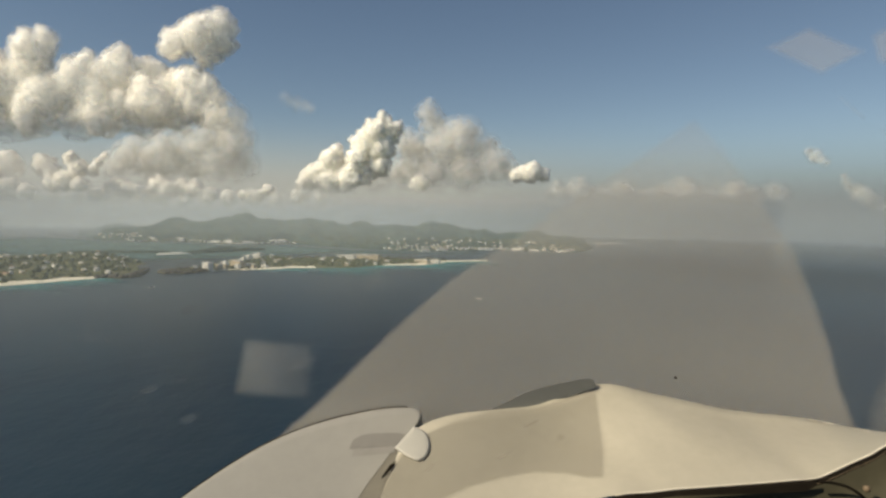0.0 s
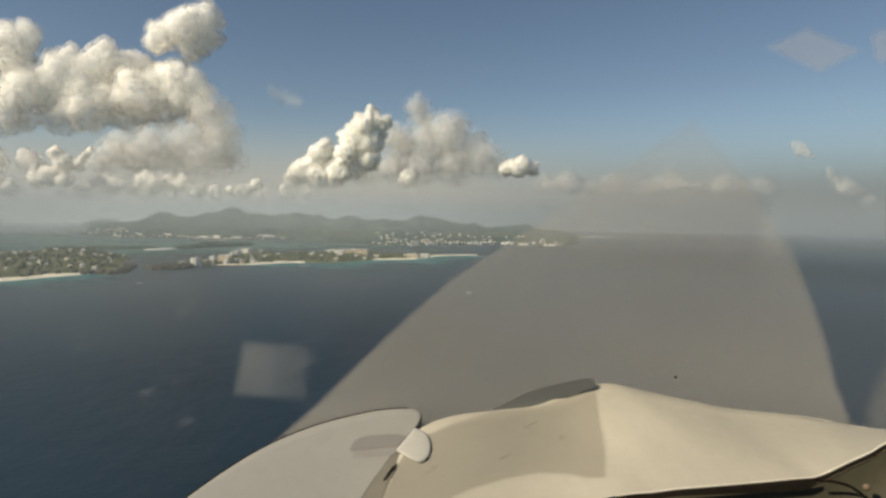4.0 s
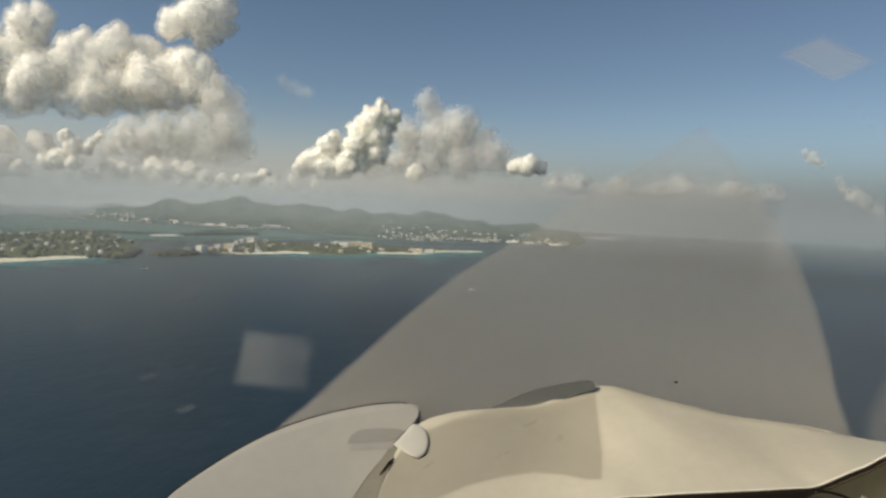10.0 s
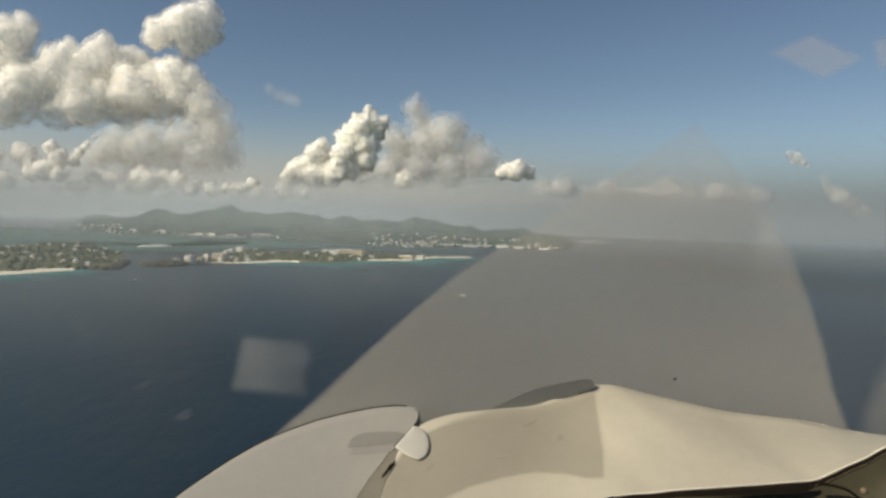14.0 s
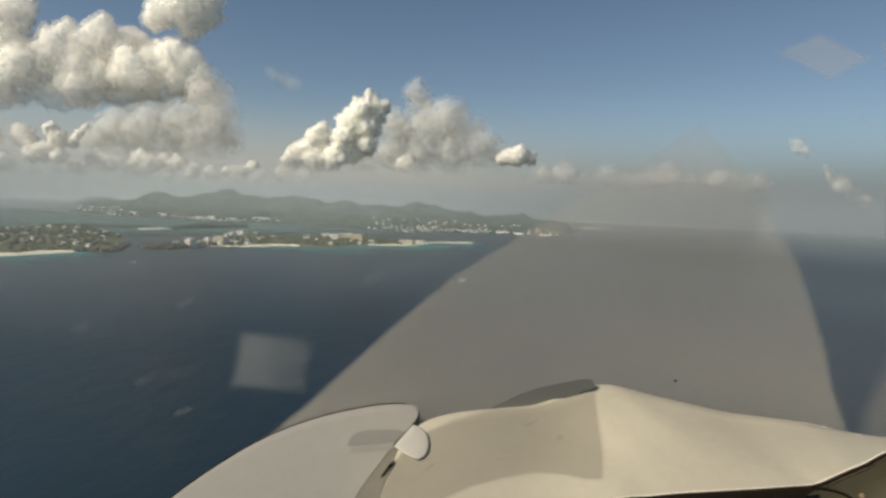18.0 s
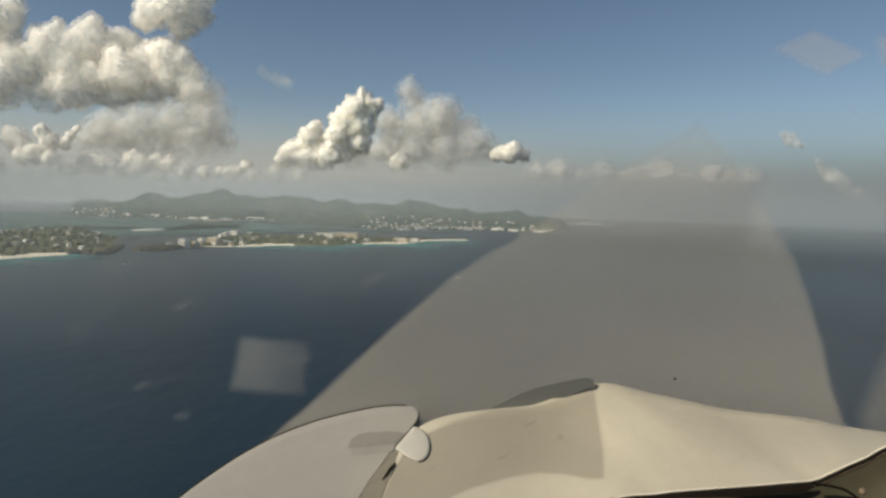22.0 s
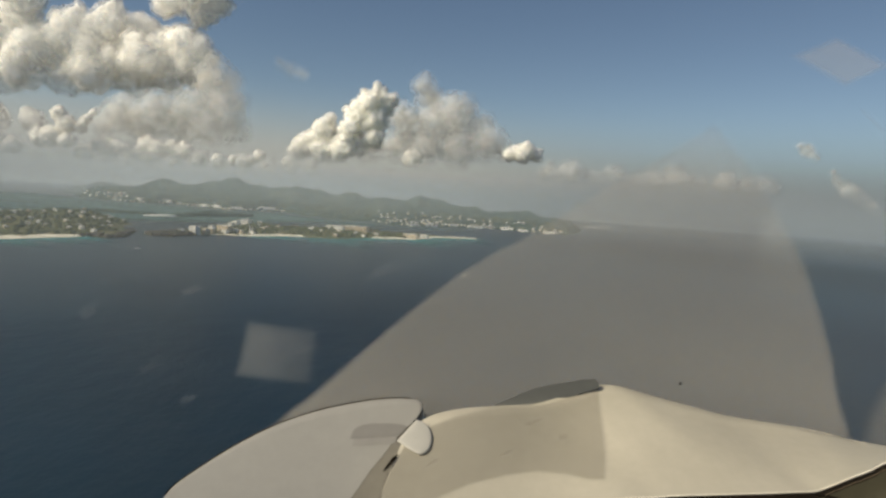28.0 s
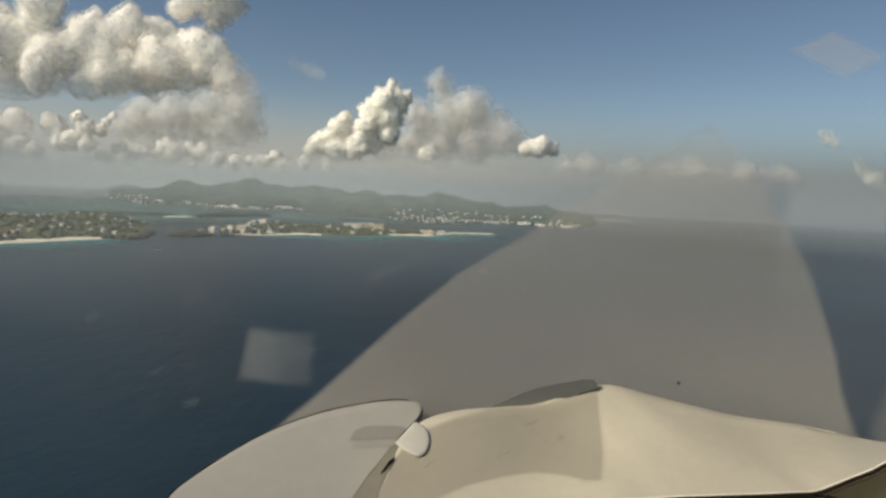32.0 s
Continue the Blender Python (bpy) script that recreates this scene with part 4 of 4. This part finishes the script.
def loft(rows, name, mat, parent, label="", thick=0.0):
    """A sheet through rows of points in the aircraft's frame."""
    n = len(rows[0])
    vs = [craft(p) for r in rows for p in r]
    fs = [(i * n + j, i * n + j + 1, (i + 1) * n + j + 1, (i + 1) * n + j) for i in range(len(rows) - 1) for j in range(n - 1)]
    ob = mesh_part(name, vs, fs, mat, parent, label)
    if thick:
        s = ob.modifiers.new("thickness", "SOLIDIFY")
        s.thickness = thick
    return ob


def sight(a, b, d):
    """A place d metres ahead, a to the right and b above for each metre ahead."""
    return (a * d, d, b * d)


def tube(name, line, radius, mat, parent, label="", sides=8):
    c = np.array(line)
    bm = bmesh.new()
    rings = []
    for i, p in enumerate(c):
        t = Vector(c[min(i + 1, len(c) - 1)] - c[max(i - 1, 0)]).normalized()
        u = t.cross(Vector((0, 0, 1))).normalized()
        w = t.cross(u)
        rings.append([bm.verts.new(craft(Vector(p) + (u * math.cos(k * 2 * math.pi / sides) + w * math.sin(k * 2 * math.pi / sides)) * radius)) for k in range(sides)])
    for a, b in zip(rings, rings[1:]):
        for k in range(sides):
            bm.faces.new((a[k], a[(k + 1) % sides], b[(k + 1) % sides], b[k]))
    bm.faces.new(rings[0])
    bm.faces.new(rings[-1][::-1])
    return part(name, bm, mat, parent, label)


plane = thing("light_aircraft", Matrix.Identity(4), "nose and cockpit front of a light aircraft in flight", "aircraft")


def cowl_depth(b):
    return 0.945 + (b + 0.25) * 0.62 - 0.9 * (b + 0.25) ** 2


# engine cowl: a domed white sheet, set before the pane to fit the camera's view
crest = spline([(-0.450, -0.425), (-0.423, -0.394), (-0.343, -0.338), (-0.271, -0.298), (-0.200, -0.271), (-0.129, -0.254), (-0.085, -0.248), (-0.055, -0.248),
                (-0.042, -0.251), (-0.037, -0.258), (-0.041, -0.270), (-0.050, -0.281)], 60)
foot = spline([(-0.460, -0.440), (-0.40, -0.440), (-0.33, -0.440), (-0.26, -0.440), (-0.21, -0.440), (-0.175, -0.435), (-0.145, -0.405), (-0.118, -0.365),
               (-0.095, -0.335), (-0.083, -0.317), (-0.072, -0.305), (-0.052, -0.284)], 60)
rows = []
for k in range(13):
    s = k / 12
    row = []
    for i, ((ax, az), (bx, bz)) in enumerate(zip(crest, foot)):
        u = s
        b = az + (bz - az) * u
        row.append(sight(ax + (bx - ax) * u, b, cowl_depth(b)))
    rows.append(row)
lip = [tuple(np.array(p) + np.array((0.0, 0.03, -0.012))) for p in rows[0]]
loft([[tuple(np.array(p) + np.array((0.0, 0.05, -0.05))) for p in rows[0]], lip] + rows, "cowl", COWL_PAINT, plane, "grey-white painted engine cowl")
tube("cowl_seam", [sight(a, b + 0.0006, cowl_depth(b) + 0.001) for a, b in crest[2:38]], 0.0013, BLACK, plane, "thin dark seam")

# the pale lobe at the cowl's corner: a half round, slightly domed tab
tab = spline([(-0.0464, -0.2787), (-0.0348, -0.2831), (-0.0268, -0.2903), (-0.0223, -0.3010), (-0.0214, -0.3117), (-0.0259, -0.3260), (-0.0375, -0.3340), (-0.0500, -0.3305),
              (-0.0625, -0.3233), (-0.0768, -0.3135)], 40) 
tab = list(tab) + [(-0.0768 + 0.0304 * t, -0.3135 + 0.0348 * t) for t in np.linspace(0.1, 0.9, 8)]
rows = []
for t, lift in ((1.0, -0.0015), (1.0, 0.0005), (0.96, 0.0018), (0.85, 0.0026), (0.6, 0.0032), (0.3, 0.0035), (0.02, 0.0036)):
    row = []
    for a, b in tab + tab[:1]:
        a2, b2 = -0.048 + (a + 0.048) * t, -0.3075 + (b + 0.3075) * t
        row.append(sight(a2, b2, 0.925 + (b2 + 0.214) * 0.80 - 0.002 - lift))
    rows.append(row)
loft(rows, "corner_lobe", LOBE, plane, "rounded pale lobe at the cowl's corner")
# flat black patch that paints a dark slot between cowl and cover
rows = [[sight(a + (c - a) * t, b + (d - b) * t, 0.925 + (b + 0.214) * 0.80 - 0.0035) for (a, b), (c, d) in zip([(-0.0750, -0.3350), (-0.0840, -0.3405), (-0.0965, -0.3590), (-0.0974, -0.3625)],
                                                                                                                 [(-0.0745, -0.3358), (-0.0777, -0.3425), (-0.0902, -0.3580), (-0.0970, -0.3635)])] for t in (0, 0.5, 1)]
loft(rows, "slot", BLACK, plane, "flat black patch drawn as a dark slot")
# shallow scoop on the cowl, its shade painted as two flat grey bands
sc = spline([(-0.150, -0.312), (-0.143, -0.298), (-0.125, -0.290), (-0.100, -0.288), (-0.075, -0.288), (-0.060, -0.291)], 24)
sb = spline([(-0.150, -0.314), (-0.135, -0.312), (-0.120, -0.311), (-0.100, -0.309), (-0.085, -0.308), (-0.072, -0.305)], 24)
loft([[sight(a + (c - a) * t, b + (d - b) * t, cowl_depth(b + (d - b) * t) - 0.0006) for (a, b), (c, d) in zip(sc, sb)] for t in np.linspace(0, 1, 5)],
     "scoop", SHADE_GREY, plane, "flat grey band painted as scoop shade")
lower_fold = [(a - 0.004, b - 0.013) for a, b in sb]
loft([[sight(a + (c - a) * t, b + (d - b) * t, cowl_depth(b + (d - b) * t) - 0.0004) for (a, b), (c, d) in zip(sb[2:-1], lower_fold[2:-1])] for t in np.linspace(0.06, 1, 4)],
     "scoop_fading_shade", PALE_GREY, plane, "paler grey band painted as the scoop's fading shade")

# the windscreen's foot behind cowl and cover
loft([[sight(a, b, cowl_depth(b) + 0.0008) for a in np.linspace(-0.19, 0.03, 12)] for b in np.linspace(-0.285, -0.46, 8)], "windscreen_foot", STRIP_OLIVE, plane, "olive strip at the windscreen's foot")

# glare shield cover: beige, humped
top = spline([(-0.098, -0.392), (-0.080, -0.345), (-0.066, -0.312), (-0.035, -0.278), (0.014, -0.261), (0.077, -0.2535), (0.104, -0.251), (0.138, -0.248), (0.166, -0.240), (0.193, -0.2285), (0.220, -0.218),
              (0.246, -0.2140), (0.273, -0.2155), (0.327, -0.229), (0.389, -0.243), (0.452, -0.2565), (0.550, -0.268), (0.595, -0.276), (0.648, -0.287), (0.700, -0.294), (0.760, -0.302)], 96)
bot = spline([(-0.100, -0.410), (-0.060, -0.418), (0.0, -0.420), (0.07, -0.419), (0.14, -0.414), (0.20, -0.406), (0.25, -0.396), (0.291, -0.3885), (0.33, -0.386),
              (0.371, -0.3815), (0.44, -0.377), (0.50, -0.373), (0.55, -0.369), (0.586, -0.366), (0.612, -0.356), (0.640, -0.343), (0.67, -0.330), (0.700, -0.314), (0.770, -0.290)], 96)
rows = []
for k in range(15):
    s = k / 14
    row = []
    for i, ((ax, az), (bx, bz)) in enumerate(zip(top, bot)):
        u = s ** 0.85
        x = ax + (bx - ax) * u
        z = az + (bz - az) * u
        flat = 0.925 + (z + 0.214) * 0.80
        hump = 0.93 - 0.17 * s + 0.006 * math.sin(x * 9 + 2 * s) * math.sin(math.pi * s)
        k_ = min(1, max(0, (x - 0.0) / 0.30))
        k_ = k_ * k_ * (3 - 2 * k_)
        d = flat + (hump - flat) * k_
        row.append(sight(x, z, d))
    rows.append(row)
hem = [tuple(np.array(p) + np.array((0.0, 0.015, -0.012))) for p in rows[0]]
shield = loft([[tuple(np.array(p) + np.array((0.0, 0.02, -0.05))) for p in rows[0]], hem] + rows, "glare_shield", BEIGE, plane, "beige vinyl glare shield cover")
edge_line = [sight(a, b - 0.001, 0.758) for a, b in bot[34:]]
tube("pale_piping", edge_line, 0.0012, EDGE, shield, "worn pale piping, edge highlight in its colour")
tube("edge_trim", [tuple(np.array(p) + np.array((0.001, 0.001, -0.0070))) for p in edge_line], 0.0066, BLACK, shield, "black rubber edge trim")
tube("trim_bead", [tuple(np.array(p) + np.array((0.001, -0.0042, -0.0046))) for p in edge_line[12:]], 0.0006, TAN, shield, "thin brown bead along the trim")
# bright tubes that paint the highlight along the cover's rim
tube("rim_highlight", [sight(a, b - 0.0006, 0.9225) for a, b in top[77:83]], 0.0007, EDGE, shield, "bright tube painted as the rim's highlight")
tube("rim_highlight", [sight(a, b - 0.0006, 0.9225) for a, b in top[84:88]], 0.0006, EDGE, shield, "bright tube painted as the rim's highlight")
# flat black strip painted as the shade under the trim, deepest towards the corner
gap = [(a, b - 0.008, (0.002 + 0.010 * min(1, max(0, (a - 0.30) / 0.25))) * min(1, (0.60 - a) / 0.03)) for a, b in bot if 0.28 < a < 0.592]
loft([[sight(a, b - h * t, 0.7455 - 0.002 * t) for a, b, h in gap] for t in (0, 0.5, 1)], "gap_shade", BLACK, shield, "flat black strip painted as shade under the cover's edge")
# the panel below
low = [(a + 0.004, b - 0.012) for a, b in bot[30:]]
rows = []
for k in range(7):
    s = k / 6
    rows.append([sight(a + 0.03 * s, b - 0.11 * s, 0.752 - 0.05 * s + 0.012 * math.sin(math.pi * s)) for a, b in low])
panel = loft(rows, "instrument_panel", OLIVE, plane, "olive green instrument panel edge")
tube("panel_seam", [sight(a, b, 0.735) for a, b in spline([(0.585, -0.372), (0.615, -0.376), (0.640, -0.384), (0.665, -0.402)], 14)], 0.0016, BLACK, panel, "dark seam")
# screw head on the panel
bm = bmesh.new()
bmesh.ops.create_uvsphere(bm, u_segments=12, v_segments=8, radius=0.004)
bmesh.ops.transform(bm, matrix=Matrix.Translation(craft(sight(0.665, -0.385, 0.728))), verts=bm.verts)
part("screw", bm, TAN, panel, "small bright screw")


# windscreen: a raked pane with coats painted as reflected light, and smudges
def on_pane(a, b, near=0.0):
    """Where the sight line (a, b) meets the pane."""
    d = 0.945 / (1 + 0.20 * b) - near
    return sight(a, b, d)


screen = loft([[on_pane(a, b) for a in np.linspace(-1.0, 1.0, 41)] for b in np.linspace(-0.30, 0.62, 75)], "windscreen", GLASS, plane, "clear acrylic windscreen under coats painted as reflected light")


def coat(name, outline, mat, near, soft, label="", density=None, n=72):
    """A coat on the pane inside an outline, fading towards its rim over soft."""
    o = np.array(outline)
    x0, x1, z0, z1 = o[:, 0].min(), o[:, 0].max(), o[:, 1].min(), o[:, 1].max()
    st = max((x1 - x0), (z1 - z0)) / n
    X, Z = np.meshgrid(np.arange(x0 - st, x1 + 2 * st, st), np.arange(z0 - st, z1 + 2 * st, st))
    sd = inside_distance(X, Z, o)
    fade = np.clip(sd / soft, 0, 1) if soft > st else np.clip(sd / st, 0, 1)
    if density:
        fade = fade * density(X, Z)
    ny, nx = X.shape
    vs = [craft(on_pane(a, b, near)) for a, b in zip(X.ravel(), Z.ravel())]
    fs = []
    for j in range(ny - 1):
        for i in range(nx - 1):
            q = (j * nx + i, j * nx + i + 1, (j + 1) * nx + i + 1, (j + 1) * nx + i)
            if max(fade.ravel()[list(q)]) > 0:
                fs.append(q)
    return mesh_part(name, vs, fs, mat, screen, label, True, fade.ravel())


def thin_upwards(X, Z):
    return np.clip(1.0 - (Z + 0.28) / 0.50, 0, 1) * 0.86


# outline of the veil; its mirrored light is painted on, weaker upwards
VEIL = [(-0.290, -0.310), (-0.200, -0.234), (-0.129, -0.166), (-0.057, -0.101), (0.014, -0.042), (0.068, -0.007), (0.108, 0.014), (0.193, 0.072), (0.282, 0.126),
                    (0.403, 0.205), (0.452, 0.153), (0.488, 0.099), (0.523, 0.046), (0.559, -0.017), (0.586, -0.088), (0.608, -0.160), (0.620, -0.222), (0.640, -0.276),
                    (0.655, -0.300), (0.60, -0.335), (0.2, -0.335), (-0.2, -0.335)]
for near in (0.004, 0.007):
    coat("painted_reflection", VEIL, FILM, near, 0.008, "beige coat painted as reflected cabin light", thin_upwards, 130)
coat("painted_reflection", VEIL, PALE_FILM, 0.010, 0.008, "pale neutral coat painted as reflected light", None, 130)
coat("painted_reflection", [(0.646, -0.300), (0.658, -0.255), (0.680, -0.200), (0.710, -0.140), (0.80, -0.06), (0.80, -0.335), (0.66, -0.335)], FILM, 0.004, 0.03, "beige coat painted as reflected cabin light",
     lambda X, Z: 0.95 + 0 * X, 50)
coat("painted_reflection", [(0.52, 0.0), (0.80, 0.0), (0.80, -0.335), (0.57, -0.335)], FILM, 0.006, 0.07, "faint coat painted as reflected cabin light",
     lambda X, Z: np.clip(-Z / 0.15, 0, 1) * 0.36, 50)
# glare spots and streaks are painted on the pane as diffuse shapes
coat("painted_glare_spot", [(0.512, 0.313), (0.586, 0.347), (0.680, 0.304), (0.604, 0.267)], GLARE, 0.008, 0.010, "pale lozenge painted as reflected light", None, 40)
coat("painted_glare_spot", [(0.680, 0.330), (0.705, 0.345), (0.760, 0.330), (0.72, 0.275), (0.69, 0.285)], GLARE, 0.008, 0.012, "pale patch painted as reflected light", None, 30)
coat("painted_glare_spot", [(-0.340, -0.226), (-0.322, -0.132), (-0.205, -0.140), (-0.212, -0.236)], SQUARE, 0.008, 0.014, "pale square painted as reflected light",
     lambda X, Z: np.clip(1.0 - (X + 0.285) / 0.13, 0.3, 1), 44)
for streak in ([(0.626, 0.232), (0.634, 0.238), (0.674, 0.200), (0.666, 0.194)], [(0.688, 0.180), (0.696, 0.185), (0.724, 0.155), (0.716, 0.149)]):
    coat("painted_glare_streak", streak, SMUDGE_AND_GLARE, 0.006, 0.005, "faint slanting streak painted as reflected light", None, 30)
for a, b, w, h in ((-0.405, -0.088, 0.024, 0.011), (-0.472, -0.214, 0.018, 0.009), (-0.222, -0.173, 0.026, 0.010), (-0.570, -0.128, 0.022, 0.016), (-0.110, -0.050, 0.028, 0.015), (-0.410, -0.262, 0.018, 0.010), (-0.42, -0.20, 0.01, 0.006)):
    coat("smudge", [(a + w * math.cos(t), b + h * math.sin(t) + w * 0.3 * math.cos(t)) for t in np.linspace(0, 6.28, 18, endpoint=False)], SMUDGE_AND_GLARE, 0.006, h * 0.9, "faint smudge", None, 16)
for a, b, w in ((0.367, -0.206, 0.0018),):
    bm = bmesh.new()
    bmesh.ops.create_icosphere(bm, subdivisions=2, radius=w)
    for v in bm.verts:
        v.co = craft(Vector(sight(a, b, 0.86)) + Vector((v.co.x * 1.4, v.co.y * 0.4, v.co.z)))
    part("speck", bm, BLACK, screen, "dark speck")

def cover_depth(a, b):
    """Depth of the glare shield cover along the sight line (a, b)."""
    t = np.interp(a, top[:, 0], top[:, 1])
    m = np.interp(a, bot[:, 0], bot[:, 1])
    s_ = min(1, max(0, (t - b) / (t - m))) ** (1 / 0.85)
    flat_ = 0.925 + (b + 0.214) * 0.80
    hump_ = 0.93 - 0.17 * s_ + 0.006 * math.sin(a * 9 + 2 * s_) * math.sin(math.pi * s_)
    k = min(1, max(0, a / 0.30))
    k = k * k * (3 - 2 * k)
    return flat_ + (hump_ - flat_) * k


# added tinted sheet on the cover, painting a dark gap in the reflected light
veil_gap = thing("veil_gap_patch", Matrix.Identity(4), "added dark patch painted where reflected light is missing", "plastic sheet")
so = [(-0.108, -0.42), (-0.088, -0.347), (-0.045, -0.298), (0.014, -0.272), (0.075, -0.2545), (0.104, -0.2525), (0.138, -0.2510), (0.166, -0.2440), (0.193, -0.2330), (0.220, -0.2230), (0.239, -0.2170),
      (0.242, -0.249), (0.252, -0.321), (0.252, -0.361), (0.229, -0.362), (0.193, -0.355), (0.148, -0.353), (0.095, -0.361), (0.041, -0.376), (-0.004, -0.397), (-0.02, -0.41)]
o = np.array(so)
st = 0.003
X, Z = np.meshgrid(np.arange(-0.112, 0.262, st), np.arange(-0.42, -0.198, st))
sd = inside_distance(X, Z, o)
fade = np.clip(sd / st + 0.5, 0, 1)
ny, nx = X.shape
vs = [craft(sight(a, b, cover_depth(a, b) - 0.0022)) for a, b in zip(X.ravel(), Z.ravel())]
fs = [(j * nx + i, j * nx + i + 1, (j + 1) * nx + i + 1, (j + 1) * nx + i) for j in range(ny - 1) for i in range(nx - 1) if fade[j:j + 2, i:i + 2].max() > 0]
mesh_part("sheet", vs, fs, VEIL_GAP_AND_SCUFF, veil_gap, "dark tint painted for missing reflected light", True, fade.ravel())
# the gap's darker upper part over the cover's crest, painted as an opaque band
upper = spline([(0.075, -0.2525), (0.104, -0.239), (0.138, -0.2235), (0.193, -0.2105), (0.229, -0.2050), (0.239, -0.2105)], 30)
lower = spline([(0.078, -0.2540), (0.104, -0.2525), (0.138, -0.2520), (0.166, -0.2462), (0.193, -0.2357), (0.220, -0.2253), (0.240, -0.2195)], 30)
loft([[sight(a + (c - a) * t, b + (d - b) * t, 0.921) for (a, b), (c, d) in zip(upper, lower)] for t in (0, 0.33, 0.67, 1)], "veil_gap_rim", VEIL_GAP_RIM, veil_gap, "darker upper part of the added dark patch")


for a, b, w, h, tilt in ((0.138, -0.276, 0.013, 0.0035, 0.4), (0.185, -0.298, 0.008, 0.006, 0.2), (0.095, -0.327, 0.012, 0.003, 0.5), (0.305, -0.262, 0.010, 0.003, -0.3), (0.44, -0.315, 0.012, 0.003, 0.1), (-0.02, -0.345, 0.010, 0.003, 0.6)):
    ring = [(a + w * t * math.cos(u), b + h * t * math.sin(u) + tilt * w * t * math.cos(u), t) for t in (0.0, 0.5, 1.0) for u in np.linspace(0, 2 * math.pi, 14, endpoint=False)]
    vs = [craft(sight(x, z, cover_depth(x, z) - 0.007)) for x, z, t in ring]
    fs = [(k * 14 + i, k * 14 + (i + 1) % 14, (k + 1) * 14 + (i + 1) % 14, (k + 1) * 14 + i) for k in range(2) for i in range(14)]
    mesh_part("scuff", vs, fs, VEIL_GAP_AND_SCUFF, shield, "faint brown scuff", True, [0.75 * (1 - t) for x, z, t in ring])


# plain unseen cabin walls, added round the camera; the rear one blocks pane glints
for name, c, size, label in (("wall_added_rear", (0, -0.95, -0.20), (1.70, 0.05, 1.60), "plain olive wall added unseen behind the camera"),
                             ("wall_port", (-0.82, -0.15, -0.72), (0.05, 1.60, 0.60), "plain olive lower side wall of the cabin"),
                             ("wall_starboard", (0.82, -0.15, -0.72), (0.05, 1.60, 0.60), "plain olive lower side wall of the cabin"),
                             ("floor", (0, -0.15, -1.03), (1.70, 1.65, 0.05), "plain olive cabin floor"),
                             ("ceiling", (0, -0.55, 0.62), (1.70, 0.84, 0.05), "plain olive cabin roof lining")):
    bm = bmesh.new()
    add_box(bm, (0, 0, 0), size, bevel=0.008)
    ob = tagged(part(name, bm, OLIVE, smooth=False), label, "wall", kind="structure")
    ob.matrix_world = CRAFT @ pose(*c)
